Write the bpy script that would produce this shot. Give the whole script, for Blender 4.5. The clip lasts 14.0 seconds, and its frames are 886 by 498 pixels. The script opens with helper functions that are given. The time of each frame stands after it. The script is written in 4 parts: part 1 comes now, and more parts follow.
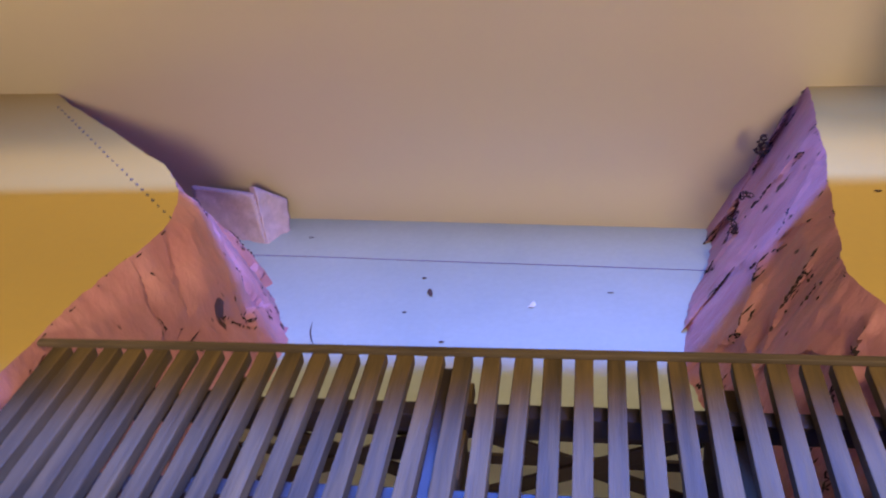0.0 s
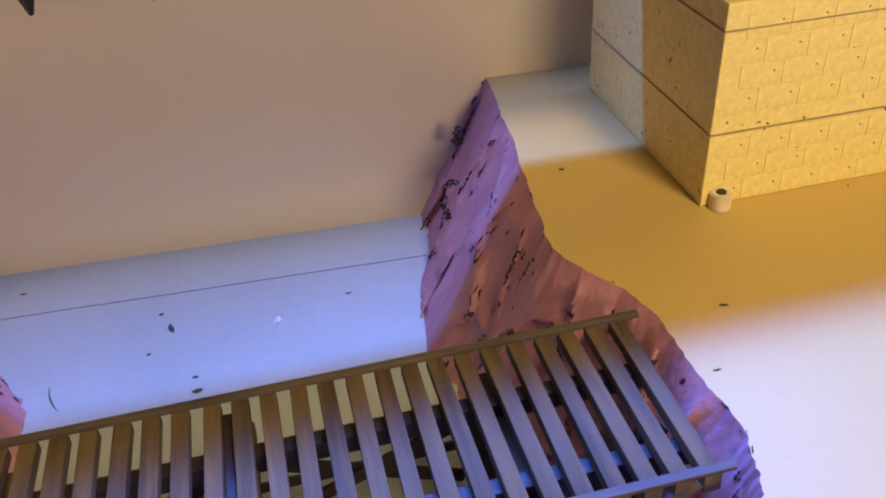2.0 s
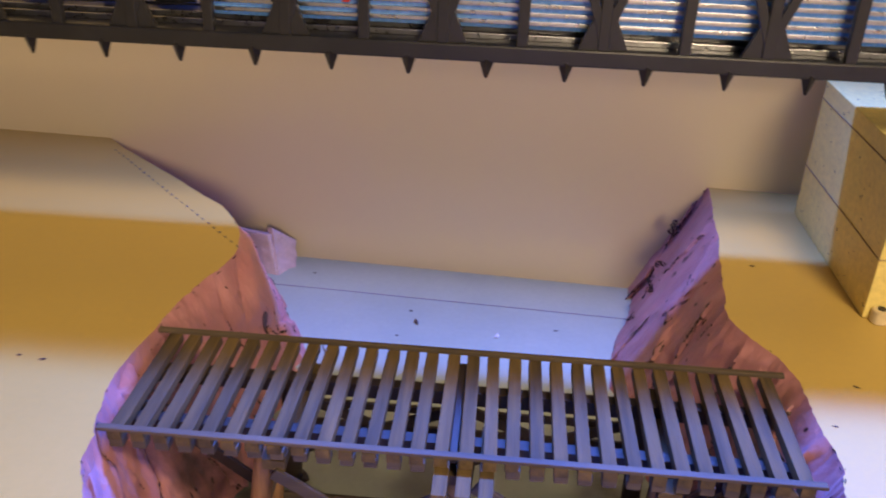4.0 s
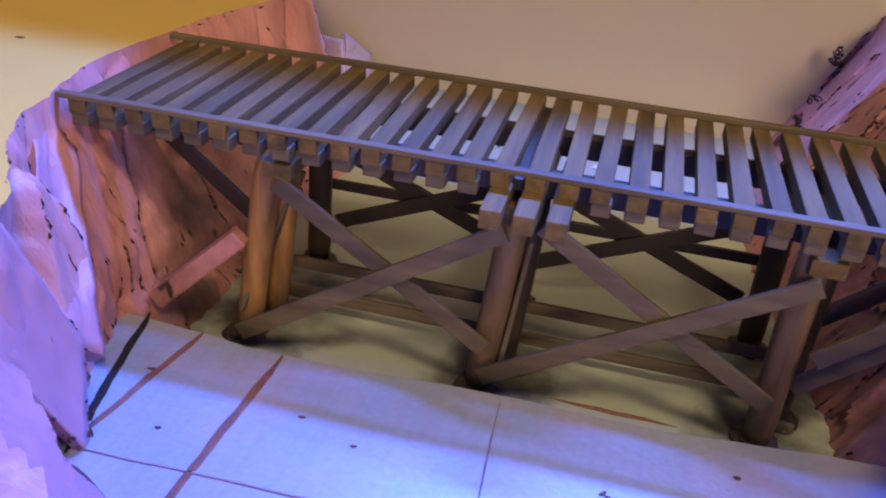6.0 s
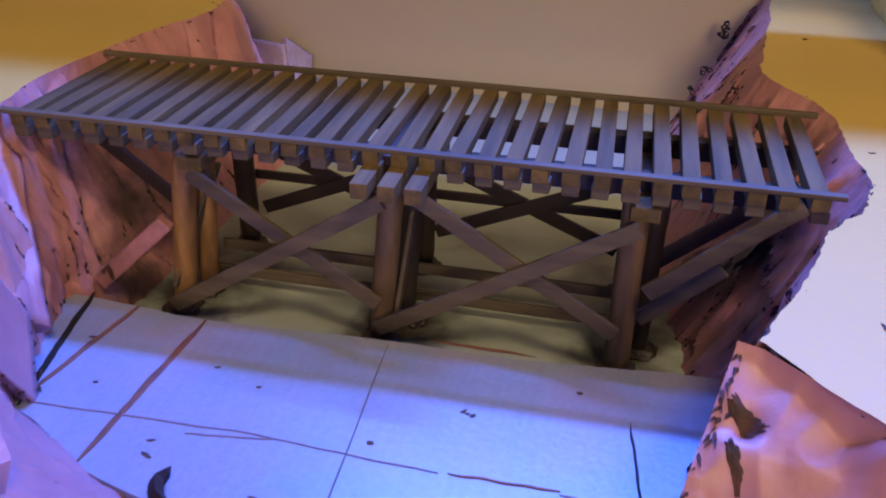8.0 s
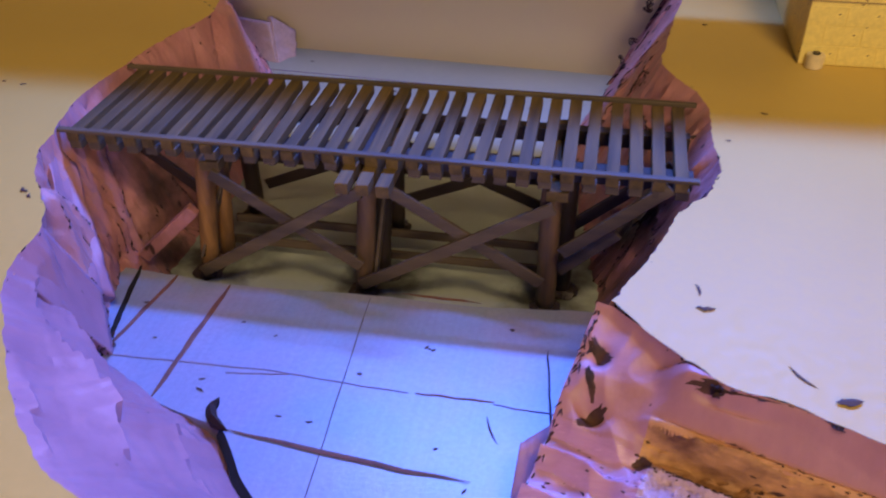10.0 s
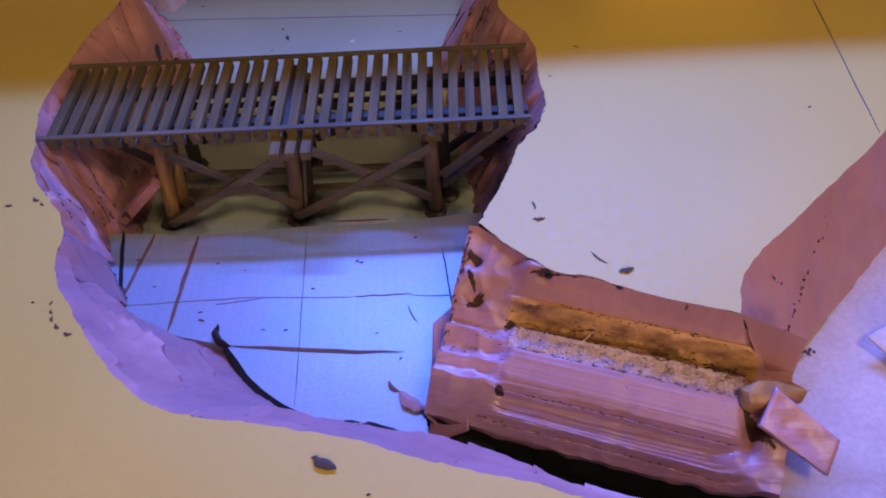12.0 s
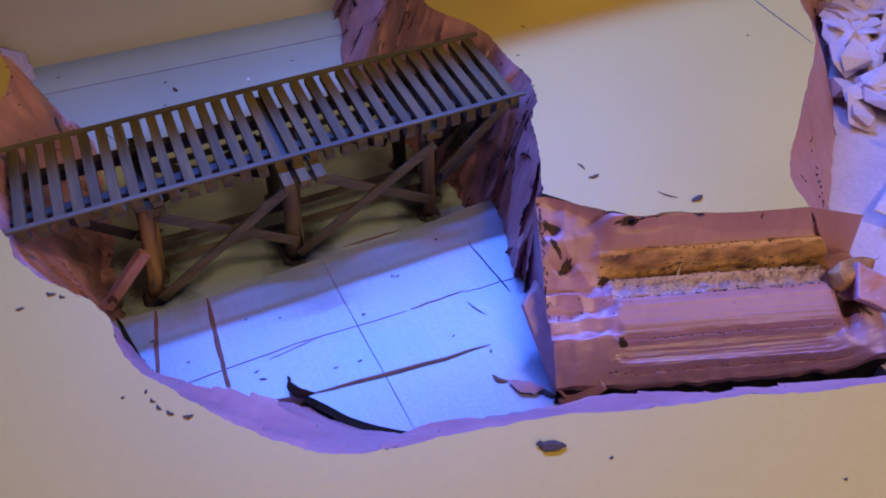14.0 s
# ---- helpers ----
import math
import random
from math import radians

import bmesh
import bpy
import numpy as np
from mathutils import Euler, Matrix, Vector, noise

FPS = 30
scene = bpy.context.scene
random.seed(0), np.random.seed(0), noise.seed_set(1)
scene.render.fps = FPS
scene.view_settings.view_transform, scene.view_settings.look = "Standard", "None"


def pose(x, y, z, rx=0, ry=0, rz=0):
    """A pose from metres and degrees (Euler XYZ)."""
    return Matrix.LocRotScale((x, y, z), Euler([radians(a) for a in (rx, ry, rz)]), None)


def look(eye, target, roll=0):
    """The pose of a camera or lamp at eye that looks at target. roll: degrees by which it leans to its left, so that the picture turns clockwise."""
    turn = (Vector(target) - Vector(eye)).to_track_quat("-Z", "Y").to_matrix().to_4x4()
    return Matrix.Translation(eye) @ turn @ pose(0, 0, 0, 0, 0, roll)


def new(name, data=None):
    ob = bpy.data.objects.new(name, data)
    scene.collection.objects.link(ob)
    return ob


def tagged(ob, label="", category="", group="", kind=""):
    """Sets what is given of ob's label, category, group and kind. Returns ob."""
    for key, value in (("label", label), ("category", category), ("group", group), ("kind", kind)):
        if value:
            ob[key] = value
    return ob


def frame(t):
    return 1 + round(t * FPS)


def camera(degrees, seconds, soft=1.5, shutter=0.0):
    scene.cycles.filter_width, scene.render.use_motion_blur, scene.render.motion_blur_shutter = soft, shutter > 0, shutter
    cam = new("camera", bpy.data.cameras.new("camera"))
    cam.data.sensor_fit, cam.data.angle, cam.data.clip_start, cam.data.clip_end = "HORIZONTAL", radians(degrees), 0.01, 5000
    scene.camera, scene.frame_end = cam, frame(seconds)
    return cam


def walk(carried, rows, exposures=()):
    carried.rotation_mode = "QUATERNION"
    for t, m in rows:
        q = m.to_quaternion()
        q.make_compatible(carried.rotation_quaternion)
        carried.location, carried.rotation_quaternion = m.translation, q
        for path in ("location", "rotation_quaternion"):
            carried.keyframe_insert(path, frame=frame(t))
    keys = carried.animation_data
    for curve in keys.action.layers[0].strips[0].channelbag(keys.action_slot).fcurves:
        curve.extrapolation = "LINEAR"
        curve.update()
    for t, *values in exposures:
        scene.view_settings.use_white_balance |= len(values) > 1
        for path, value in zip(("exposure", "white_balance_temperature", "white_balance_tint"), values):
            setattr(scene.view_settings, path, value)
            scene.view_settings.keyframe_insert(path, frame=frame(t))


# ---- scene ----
# camera and its walk
cam = camera(55.0, 14.0, soft=1.9, shutter=0.4)
PATH = [
    (0, (0.049, -0.151, 0.188), (-0.293, 1.513, -0.867), -6.1),
    (0.5, (0.037, -0.154, 0.208), (-0.115, 1.523, -0.872), -7.5),
    (1, (0.037, -0.144, 0.211), (0.177, 1.496, -0.925), -6.3),
    (1.5, (0.038, -0.149, 0.217), (0.337, 1.462, -0.93), -3.9),
    (2, (0.035, -0.155, 0.216), (0.368, 1.444, -0.939), -3.6),
    (2.2, (0.033, -0.158, 0.214), (0.376, 1.439, -0.94), -3.5),
    (4.3, (0.012, -0.286, 0.252), (-0.186, 1.473, -0.68), 3.6),
    (4.5, (0.012, -0.276, 0.22), (-0.218, 1.474, -0.72), 4.6),
    (5, (0.003, -0.245, 0.146), (-0.308, 1.489, -0.801), 5.2),
    (5.5, (0.01, -0.236, 0.112), (-0.331, 1.484, -0.851), 5.1),
    (6, (0.028, -0.236, 0.103), (-0.325, 1.473, -0.874), 5.0),
    (6.5, (0.05, -0.237, 0.102), (-0.32, 1.467, -0.877), 4.0),
    (7, (0.077, -0.238, 0.11), (-0.297, 1.468, -0.864), 2.5),
    (7.5, (0.087, -0.248, 0.113), (-0.276, 1.461, -0.861), 1.3),
    (7.7, (0.081, -0.257, 0.115), (-0.283, 1.45, -0.861), 1.2),
    (9.8, (0.105, -0.343, 0.189), (-0.235, 1.248, -0.975), -0.6),
    (10, (0.109, -0.34, 0.199), (-0.212, 1.25, -0.97), -1.0),
    (10.5, (0.114, -0.359, 0.258), (-0.105, 1.17, -1.012), -1.7),
    (11, (0.127, -0.395, 0.296), (-0.023, 1.006, -1.123), -2.1),
    (11.5, (0.125, -0.397, 0.317), (0.004, 0.97, -1.137), -4.0),
    (12, (0.118, -0.421, 0.337), (0.047, 0.936, -1.131), -4.5),
    (12.5, (0.08, -0.411, 0.334), (0.152, 0.927, -1.151), -4.1),
    (13, (0.013, -0.36, 0.322), (0.51, 0.978, -1.079), -3.5),
    (13.5, (-0.052, -0.385, 0.313), (0.482, 0.915, -1.111), -3.7),
    (14, (-0.066, -0.4, 0.315), (0.47, 0.909, -1.098), -1.4),
]
walk(cam, [(t, look(eye, target, roll)) for t, eye, target, roll in PATH], [(0.0, 0.34, 5750, 10), (2.0, 0.12, 5900, 10), (4.5, 0.18, 5900, 10), (5.5, 0.26, 6150, 10), (7.1, 0.24, 6250, 10), (7.5, 0.02, 6200, 10), (10.0, -0.42, 6450, 10), (12.0, -0.70, 6500, 10), (12.9, -0.70, 6500, 10), (13.6, -0.78, 6000, 10), (14.0, -0.78, 5950, 10)])

# ---------------------------------------------------------------- light
world = bpy.data.worlds.new("world")
scene.world = world
world.use_nodes = True
world.node_tree.nodes["Background"].inputs[0].default_value = (1.0, 0.66, 0.36, 1)
world.node_tree.nodes["Background"].inputs[1].default_value = 0.16
scene.view_settings.exposure = 0.0


def area_lamp(name, eye, target, sx, sy, power, color, spread=180):
    data = bpy.data.lights.new(name, "AREA")
    data.shape, data.size, data.size_y = "RECTANGLE", sx, sy
    data.energy, data.color, data.spread = power, color, radians(spread)
    ob = new(name, data)
    ob.matrix_world = look(eye, target)
    return ob


# blue strip of diodes on the back wall, above the upper bridge
area_lamp("led_light", (0.17, 0.2925, 0.452), (0.114, -0.7055, 0.375), 0.62, 0.042, 26.0, (0.085, 0.205, 1.0))
# warm lamp of the room overhead, and a low warm fill added in front to brighten the wall
area_lamp("ceiling_lamp_light", (0.50, -0.82, 1.45), (0.0, 0.2, 0.0), 0.30, 0.30, 16.0, (1.0, 0.71, 0.39))
area_lamp("low_fill_light", (0.40, -1.36, 0.54), (0.0, 0.3, 0.05), 0.30, 0.30, 9.5, (1.0, 0.72, 0.41))


# ---------------------------------------------------------------- materials
def shader(name, base, rough=0.6, metal=0.0):
    m = bpy.data.materials.new(name)
    m.use_nodes = True
    nt = m.node_tree
    b = nt.nodes["Principled BSDF"]
    b.inputs["Base Color"].default_value = (*base, 1)
    b.inputs["Roughness"].default_value = rough
    b.inputs["Metallic"].default_value = metal
    return m, nt, b


def node(nt, kind, **sets):
    n = nt.nodes.new(kind)
    for k, v in sets.items():
        n.inputs[k].default_value = v
    return n


def coords(nt, scale=(1, 1, 1), rot=(0, 0, 0), kind="Object"):
    tc = nt.nodes.new("ShaderNodeTexCoord")
    mp = nt.nodes.new("ShaderNodeMapping")
    mp.inputs["Scale"].default_value = scale
    mp.inputs["Rotation"].default_value = rot
    nt.links.new(tc.outputs[kind], mp.inputs[0])
    return mp.outputs[0]


def ramp(nt, src, stops):
    r = nt.nodes.new("ShaderNodeValToRGB")
    e = r.color_ramp.elements
    while len(e) < len(stops):
        e.new(0.5)
    for el, (p, c) in zip(e, stops):
        el.position = p
        el.color = (*c, 1) if len(c) == 3 else c
    nt.links.new(src, r.inputs[0])
    return r.outputs[0]


def mix(nt, a, b, fac, mode="MIX"):
    n = nt.nodes.new("ShaderNodeMix")
    n.data_type, n.blend_type = "RGBA", mode
    if isinstance(fac, float):
        n.inputs[0].default_value = fac
    else:
        nt.links.new(fac, n.inputs[0])
    for k, v in ((6, a), (7, b)):
        if isinstance(v, tuple):
            n.inputs[k].default_value = (*v, 1)
        else:
            nt.links.new(v, n.inputs[k])
    return n.outputs[2]


def noisy(nt, vec, scale, detail=4.0, rough=0.55, distort=0.0):
    n = node(nt, "ShaderNodeTexNoise", Scale=scale, Detail=detail, Roughness=rough, Distortion=distort)
    nt.links.new(vec, n.inputs["Vector"])
    return n.outputs["Fac"]


def bump(nt, b, height, strength, dist):
    n = node(nt, "ShaderNodeBump", Strength=strength, Distance=dist)
    nt.links.new(height, n.inputs["Height"])
    last = b.inputs["Normal"].links
    if last:
        nt.links.new(last[0].from_socket, n.inputs["Normal"])
    nt.links.new(n.outputs[0], b.inputs["Normal"])


def surface(name, c1, c2, rough, scale, fine, grain=(1, 1, 1), bump_d=0.0004, strength=0.5, speck=None, speck_scale=300.0, speck_cut=0.72, spread=(0.3, 0.7), metal=0.0, contrast=0.55, speck_grain=(1, 1, 1), vary=False):
    """Two colours mixed by a broad noise, shaded by a fine one, with relief and optional small specks."""
    m, nt, b = shader(name, c1, rough, metal)
    v = coords(nt, grain)
    if vary:
        info = nt.nodes.new("ShaderNodeObjectInfo")
        shift = node(nt, "ShaderNodeVectorMath")
        shift.operation = "MULTIPLY_ADD"
        shift.inputs[1].default_value = (7.0, 5.0, 3.0)
        nt.links.new(info.outputs["Random"], shift.inputs[0])
        nt.links.new(v, shift.inputs[2])
        v = shift.outputs[0]
    big = noisy(nt, v, scale, 5.0)
    small = noisy(nt, v, fine, 6.0, 0.6)
    col = ramp(nt, big, [(spread[0], c1), (spread[1], c2)])
    col = mix(nt, col, ramp(nt, small, [(0.3, (0.72, 0.72, 0.72)), (0.7, (1.12, 1.12, 1.12))]), contrast, "MULTIPLY")
    if speck:
        sv = coords(nt, speck_grain)
        s = noisy(nt, sv, speck_scale, 2.0)
        mask = ramp(nt, s, [(speck_cut, (0, 0, 0)), (speck_cut + 0.03, (1, 1, 1))])
        col = mix(nt, col, speck, mask)
    nt.links.new(col, b.inputs["Base Color"])
    nt.links.new(ramp(nt, small, [(0.2, (rough - 0.1,) * 3), (0.8, (min(1, rough + 0.12),) * 3)]), b.inputs["Roughness"])
    bump(nt, b, small, strength, bump_d)
    return m


def wall_material():
    """Glossy tan paint, slightly wavy, with faint roller texture and a few small bumps."""
    m, nt, b = shader("tan_gloss_paint", (0.76, 0.70, 0.48), 0.3)
    v = coords(nt)
    big = noisy(nt, v, 2.5, 2.0)
    nt.links.new(ramp(nt, big, [(0.2, (0.73, 0.63, 0.42)), (0.8, (0.80, 0.70, 0.48))]), b.inputs["Base Color"])
    bump(nt, b, noisy(nt, v, 9, 0.0), 0.35, 0.006)
    bump(nt, b, noisy(nt, v, 420, 3.0), 0.12, 0.0003)
    return m


M_TOP = surface("cream_painted_board", (0.62, 0.44, 0.108), (0.57, 0.40, 0.098), 0.5, 6, 220, contrast=0.15, bump_d=0.00006, strength=0.12, speck=(0.25, 0.2, 0.17), speck_scale=160, speck_cut=0.80)
M_FOAM = surface("pink_foam", (0.49, 0.245, 0.285), (0.40, 0.19, 0.23), 0.42, 24, 110, grain=(1.6, 1.6, 0.6), spread=(0.35, 0.7), contrast=0.25, bump_d=0.0008, strength=0.5, speck=(0.10, 0.035, 0.03), speck_scale=110, speck_cut=0.75, speck_grain=(2.0, 2.0, 0.6))
M_FOAM_CUT = surface("hot_knife_cut_foam", (0.62, 0.30, 0.29), (0.46, 0.19, 0.19), 0.42, 24, 110, grain=(1.6, 1.6, 0.6), spread=(0.35, 0.7), contrast=0.4, bump_d=0.0016, strength=0.8, speck=(0.07, 0.025, 0.02), speck_scale=60, speck_cut=0.69, speck_grain=(1.6, 1.6, 0.6))
# leans to lavender, with blue light on the lower slab mixed into it
M_FOAM_LONG = surface("grooved_pink_foam", (0.58, 0.33, 0.45), (0.47, 0.24, 0.35), 0.22, 24, 130, grain=(0.30, 2.6, 2.6), spread=(0.38, 0.66), contrast=0.35, bump_d=0.0010, strength=0.6, speck=(0.12, 0.05, 0.06), speck_scale=150, speck_cut=0.76, speck_grain=(0.35, 2.2, 2.2))
# streaks darkened for scorch and to paint the depth of its recesses
M_FOAM_BROWN = surface("scorched_foam", (0.62, 0.32, 0.12), (0.13, 0.048, 0.018), 0.55, 70, 300, grain=(0.9, 1.8, 1.8), bump_d=0.0010, strength=0.6, speck=(0.06, 0.022, 0.010), speck_scale=90, speck_cut=0.70, speck_grain=(0.35, 2, 2))
for foam, weight in ((M_FOAM, 0.12), (M_FOAM_CUT, 0.12), (M_FOAM_LONG, 0.3)):
    shade = foam.node_tree.nodes["Principled BSDF"]
    shade.inputs["Subsurface Weight"].default_value = weight
    shade.inputs["Subsurface Radius"].default_value = (1.0, 0.8, 1.0)
    shade.inputs["Subsurface Scale"].default_value = 0.003
M_LIP = surface("toasted_foam", (0.66, 0.35, 0.17), (0.54, 0.26, 0.12), 0.45, 30, 200, bump_d=0.0003, strength=0.3)
M_SCORCH_CREVICE = surface("scorch_and_crevice_brown", (0.030, 0.012, 0.008), (0.10, 0.040, 0.025), 0.7, 160, 600, bump_d=0.0006, strength=0.6)
# lavender base holds the blue light that falls on the trough
M_CRUMB = surface("torn_foam", (0.76, 0.58, 0.70), (0.62, 0.42, 0.54), 0.55, 90, 600, bump_d=0.002, strength=0.9, speck=(0.08, 0.03, 0.04), speck_scale=300, speck_cut=0.7)
M_BURNT_GAP = surface("melted_and_gap_black", (0.012, 0.006, 0.006), (0.045, 0.016, 0.014), 0.75, 120, 500, bump_d=0.0008, strength=0.8)
# near-black that puts the darkness of the gaps into colour
M_GAP = surface("gap_shade_black", (0.004, 0.003, 0.003), (0.010, 0.006, 0.006), 0.95, 90, 400)
M_SHEET = surface("pale_board", (0.44, 0.50, 0.42), (0.38, 0.44, 0.37), 0.45, 14, 260, contrast=0.2, bump_d=0.0001, strength=0.2, speck=(0.1, 0.08, 0.06), speck_scale=120, speck_cut=0.79)
M_TOPWHITE = surface("white_paper", (0.80, 0.80, 0.80), (0.75, 0.75, 0.75), 0.6, 60, 300)
M_BACK = wall_material()
M_WOOD = surface("stained_wood", (0.185, 0.120, 0.042), (0.058, 0.040, 0.017), 0.74, 16, 70, grain=(7, 0.6, 7), contrast=0.95, bump_d=0.0005, strength=0.9, vary=True)
M_WOODX = surface("stained_strip_wood", (0.150, 0.112, 0.070), (0.055, 0.041, 0.029), 0.62, 16, 70, grain=(0.7, 5, 5), contrast=0.9, bump_d=0.0005, strength=0.8, vary=True)
M_POST = surface("golden_dowel_wood", (0.40, 0.21, 0.065), (0.13, 0.065, 0.03), 0.5, 30, 260, grain=(5, 5, 0.5), bump_d=0.0004, strength=0.6)
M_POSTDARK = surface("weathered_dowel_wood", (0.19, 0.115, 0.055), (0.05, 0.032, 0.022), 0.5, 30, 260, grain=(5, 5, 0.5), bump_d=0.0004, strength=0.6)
M_DARK = surface("creosote_and_shade_wood", (0.035, 0.022, 0.016), (0.018, 0.012, 0.010), 0.5, 50, 300, bump_d=0.0004, strength=0.5)
M_BLACK = surface("black_plastic", (0.012, 0.012, 0.013), (0.02, 0.02, 0.022), 0.35, 60, 400, bump_d=0.0001, strength=0.2)
M_RAIL = surface("steel_rail", (0.55, 0.56, 0.58), (0.40, 0.40, 0.42), 0.3, 60, 300, metal=1.0, bump_d=0.0001, strength=0.2)
M_CARD = surface("cream_card", (0.90, 0.74, 0.22), (0.86, 0.70, 0.20), 0.6, 20, 300, bump_d=0.0001, strength=0.2, speck=(0.20, 0.11, 0.05), speck_scale=260, speck_cut=0.70)
M_GROOVE = surface("brown_ink", (0.42, 0.30, 0.12), (0.34, 0.24, 0.10), 0.7, 60, 300)
M_PLASTIC = surface("cream_plastic", (0.80, 0.68, 0.40), (0.76, 0.64, 0.38), 0.4, 60, 300, bump_d=0.0001, strength=0.1)
M_RED = surface("red_paint", (0.55, 0.04, 0.03), (0.5, 0.03, 0.03), 0.5, 60, 300)
# blue stands for the strip light mirrored in silver
M_COACH = surface("blue_reflection_paint", (0.10, 0.30, 0.80), (0.20, 0.40, 0.85), 0.25, 9, 300)
M_TWIG = surface("brown_debris", (0.10, 0.06, 0.05), (0.05, 0.03, 0.03), 0.8, 200, 600)
M_STICK = surface("brown_stick", (0.22, 0.09, 0.06), (0.12, 0.05, 0.04), 0.7, 100, 500)
M_SCRATCH = surface("faint_scratch", (0.30, 0.26, 0.38), (0.24, 0.21, 0.32), 0.6, 200, 600)
M_PENCIL = surface("pencil_grey", (0.12, 0.10, 0.10), (0.2, 0.17, 0.16), 0.7, 300, 900)
M_ROOM = surface("room_paint", (0.22, 0.19, 0.15), (0.19, 0.165, 0.135), 0.7, 3, 60)
M_SHARD = surface("pale_foam_chip", (0.66, 0.52, 0.56), (0.56, 0.42, 0.47), 0.55, 40, 300, bump_d=0.0008, strength=0.5)


def floor_material():
    """Lilac foam sheet with a coarse skin, faint scratches and a shiny surface."""
    m, nt, b = shader("lilac_foam_sheet", (0.4, 0.4, 0.53), 0.30)
    v = coords(nt)
    big = noisy(nt, v, 22, 5.0)
    fine = noisy(nt, v, 420, 6.0, 0.65)
    col = ramp(nt, big, [(0.3, (0.34, 0.315, 0.46)), (0.7, (0.23, 0.32, 0.48))])
    streak = noisy(nt, coords(nt, (150, 6, 1)), 3, 3.0)
    col = mix(nt, col, ramp(nt, streak, [(0.35, (0.86, 0.82, 0.84)), (0.65, (1.08, 1.08, 1.08))]), 0.22, "MULTIPLY")
    col = mix(nt, col, ramp(nt, fine, [(0.3, (0.8, 0.8, 0.8)), (0.7, (1.1, 1.1, 1.1))]), 0.5, "MULTIPLY")
    nt.links.new(col, b.inputs["Base Color"])
    bump(nt, b, fine, 0.5, 0.0004)
    b.inputs["Coat Weight"].default_value = 0.7
    b.inputs["Coat Roughness"].default_value = 0.32
    return m


M_FLOOR = floor_material()


def blacken(mat, spots):
    """Blackens the colour round each spot (x, y, z, reach), with a cloudy edge."""
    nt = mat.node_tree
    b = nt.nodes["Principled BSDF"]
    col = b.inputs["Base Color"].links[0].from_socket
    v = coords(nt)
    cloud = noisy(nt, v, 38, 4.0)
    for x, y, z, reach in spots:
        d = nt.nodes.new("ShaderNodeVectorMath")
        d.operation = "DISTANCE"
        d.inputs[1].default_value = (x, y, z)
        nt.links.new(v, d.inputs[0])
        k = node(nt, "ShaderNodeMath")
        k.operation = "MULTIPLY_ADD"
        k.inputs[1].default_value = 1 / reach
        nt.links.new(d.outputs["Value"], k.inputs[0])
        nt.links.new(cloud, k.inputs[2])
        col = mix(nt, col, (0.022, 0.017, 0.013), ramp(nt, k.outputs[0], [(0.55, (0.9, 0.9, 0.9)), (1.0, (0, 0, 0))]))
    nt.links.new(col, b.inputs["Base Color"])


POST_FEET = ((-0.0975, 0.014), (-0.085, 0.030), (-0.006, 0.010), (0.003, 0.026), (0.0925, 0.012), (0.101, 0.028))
blacken(M_SHEET, [(x, y, -0.092, 0.056) for x, y in POST_FEET] + [(-0.112, 0.05, -0.092, 0.08), (0.108, 0.06, -0.092, 0.08)])
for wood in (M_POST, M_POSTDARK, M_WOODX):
    blacken(wood, [(x, y, -0.096, 0.062) for x, y in POST_FEET[::2]])
blacken(M_FOAM_CUT, [(-0.112, 0.030, -0.075, 0.11), (0.114, 0.034, -0.062, 0.11), (0.130, 0.050, -0.030, 0.09), (-0.125, 0.040, -0.035, 0.07)])


# ---------------------------------------------------------------- mesh helpers
def ring(points, n, jitter=0.0, seed=0.0):
    """n + 1 samples of a smooth curve through the points, roughened by a little noise."""
    P = [Vector(p) for p in points]
    out = []
    for i in range(n + 1):
        f = i / n * (len(P) - 1)
        k = min(int(f), len(P) - 2)
        u = f - k
        a, b, c, d = P[max(k - 1, 0)], P[k], P[k + 1], P[min(k + 2, len(P) - 1)]
        q = 0.5 * (2 * b + (c - a) * u + (2 * a - 5 * b + 4 * c - d) * u * u + (3 * b - a - 3 * c + d) * u ** 3)
        if jitter:
            w = noise.noise_vector(Vector((i * 0.35, seed, 3.1))) * 0.6 + noise.noise_vector(Vector((i * 0.11, seed, 7.7)))
            q = q + Vector((w.x, w.y, 0)) * jitter
        out.append(q)
    return out


def mesh_of(bm, name, mat):
    me = bpy.data.meshes.new(name)
    bm.normal_update()
    bm.to_mesh(me)
    bm.free()
    if mat:
        for m in (mat if isinstance(mat, (list, tuple)) else (mat,)):
            me.materials.append(m)
    return me


def part(name, bm, mat, parent=None, label="", m=None):
    ob = new(name, mesh_of(bm, name, mat))
    if parent is not None:
        ob.parent = parent
    if m is not None:
        ob.matrix_basis = m
    if label:
        tagged(ob, label)
    return ob


def empty(name, at=(0, 0, 0)):
    ob = new(name)
    ob.empty_display_size = 0.01
    ob.location = at
    return ob


def box_bm(sx, sy, sz, bevel=0.0, bm=None, m=None):
    bm = bm or bmesh.new()
    r = bmesh.ops.create_cube(bm, size=1.0, matrix=(m or Matrix()) @ Matrix.Diagonal((sx, sy, sz, 1)))
    if bevel:
        es = list({e for v in r["verts"] for e in v.link_edges})
        bmesh.ops.bevel(bm, geom=es, offset=bevel, segments=2, affect="EDGES", profile=0.6)
    return bm


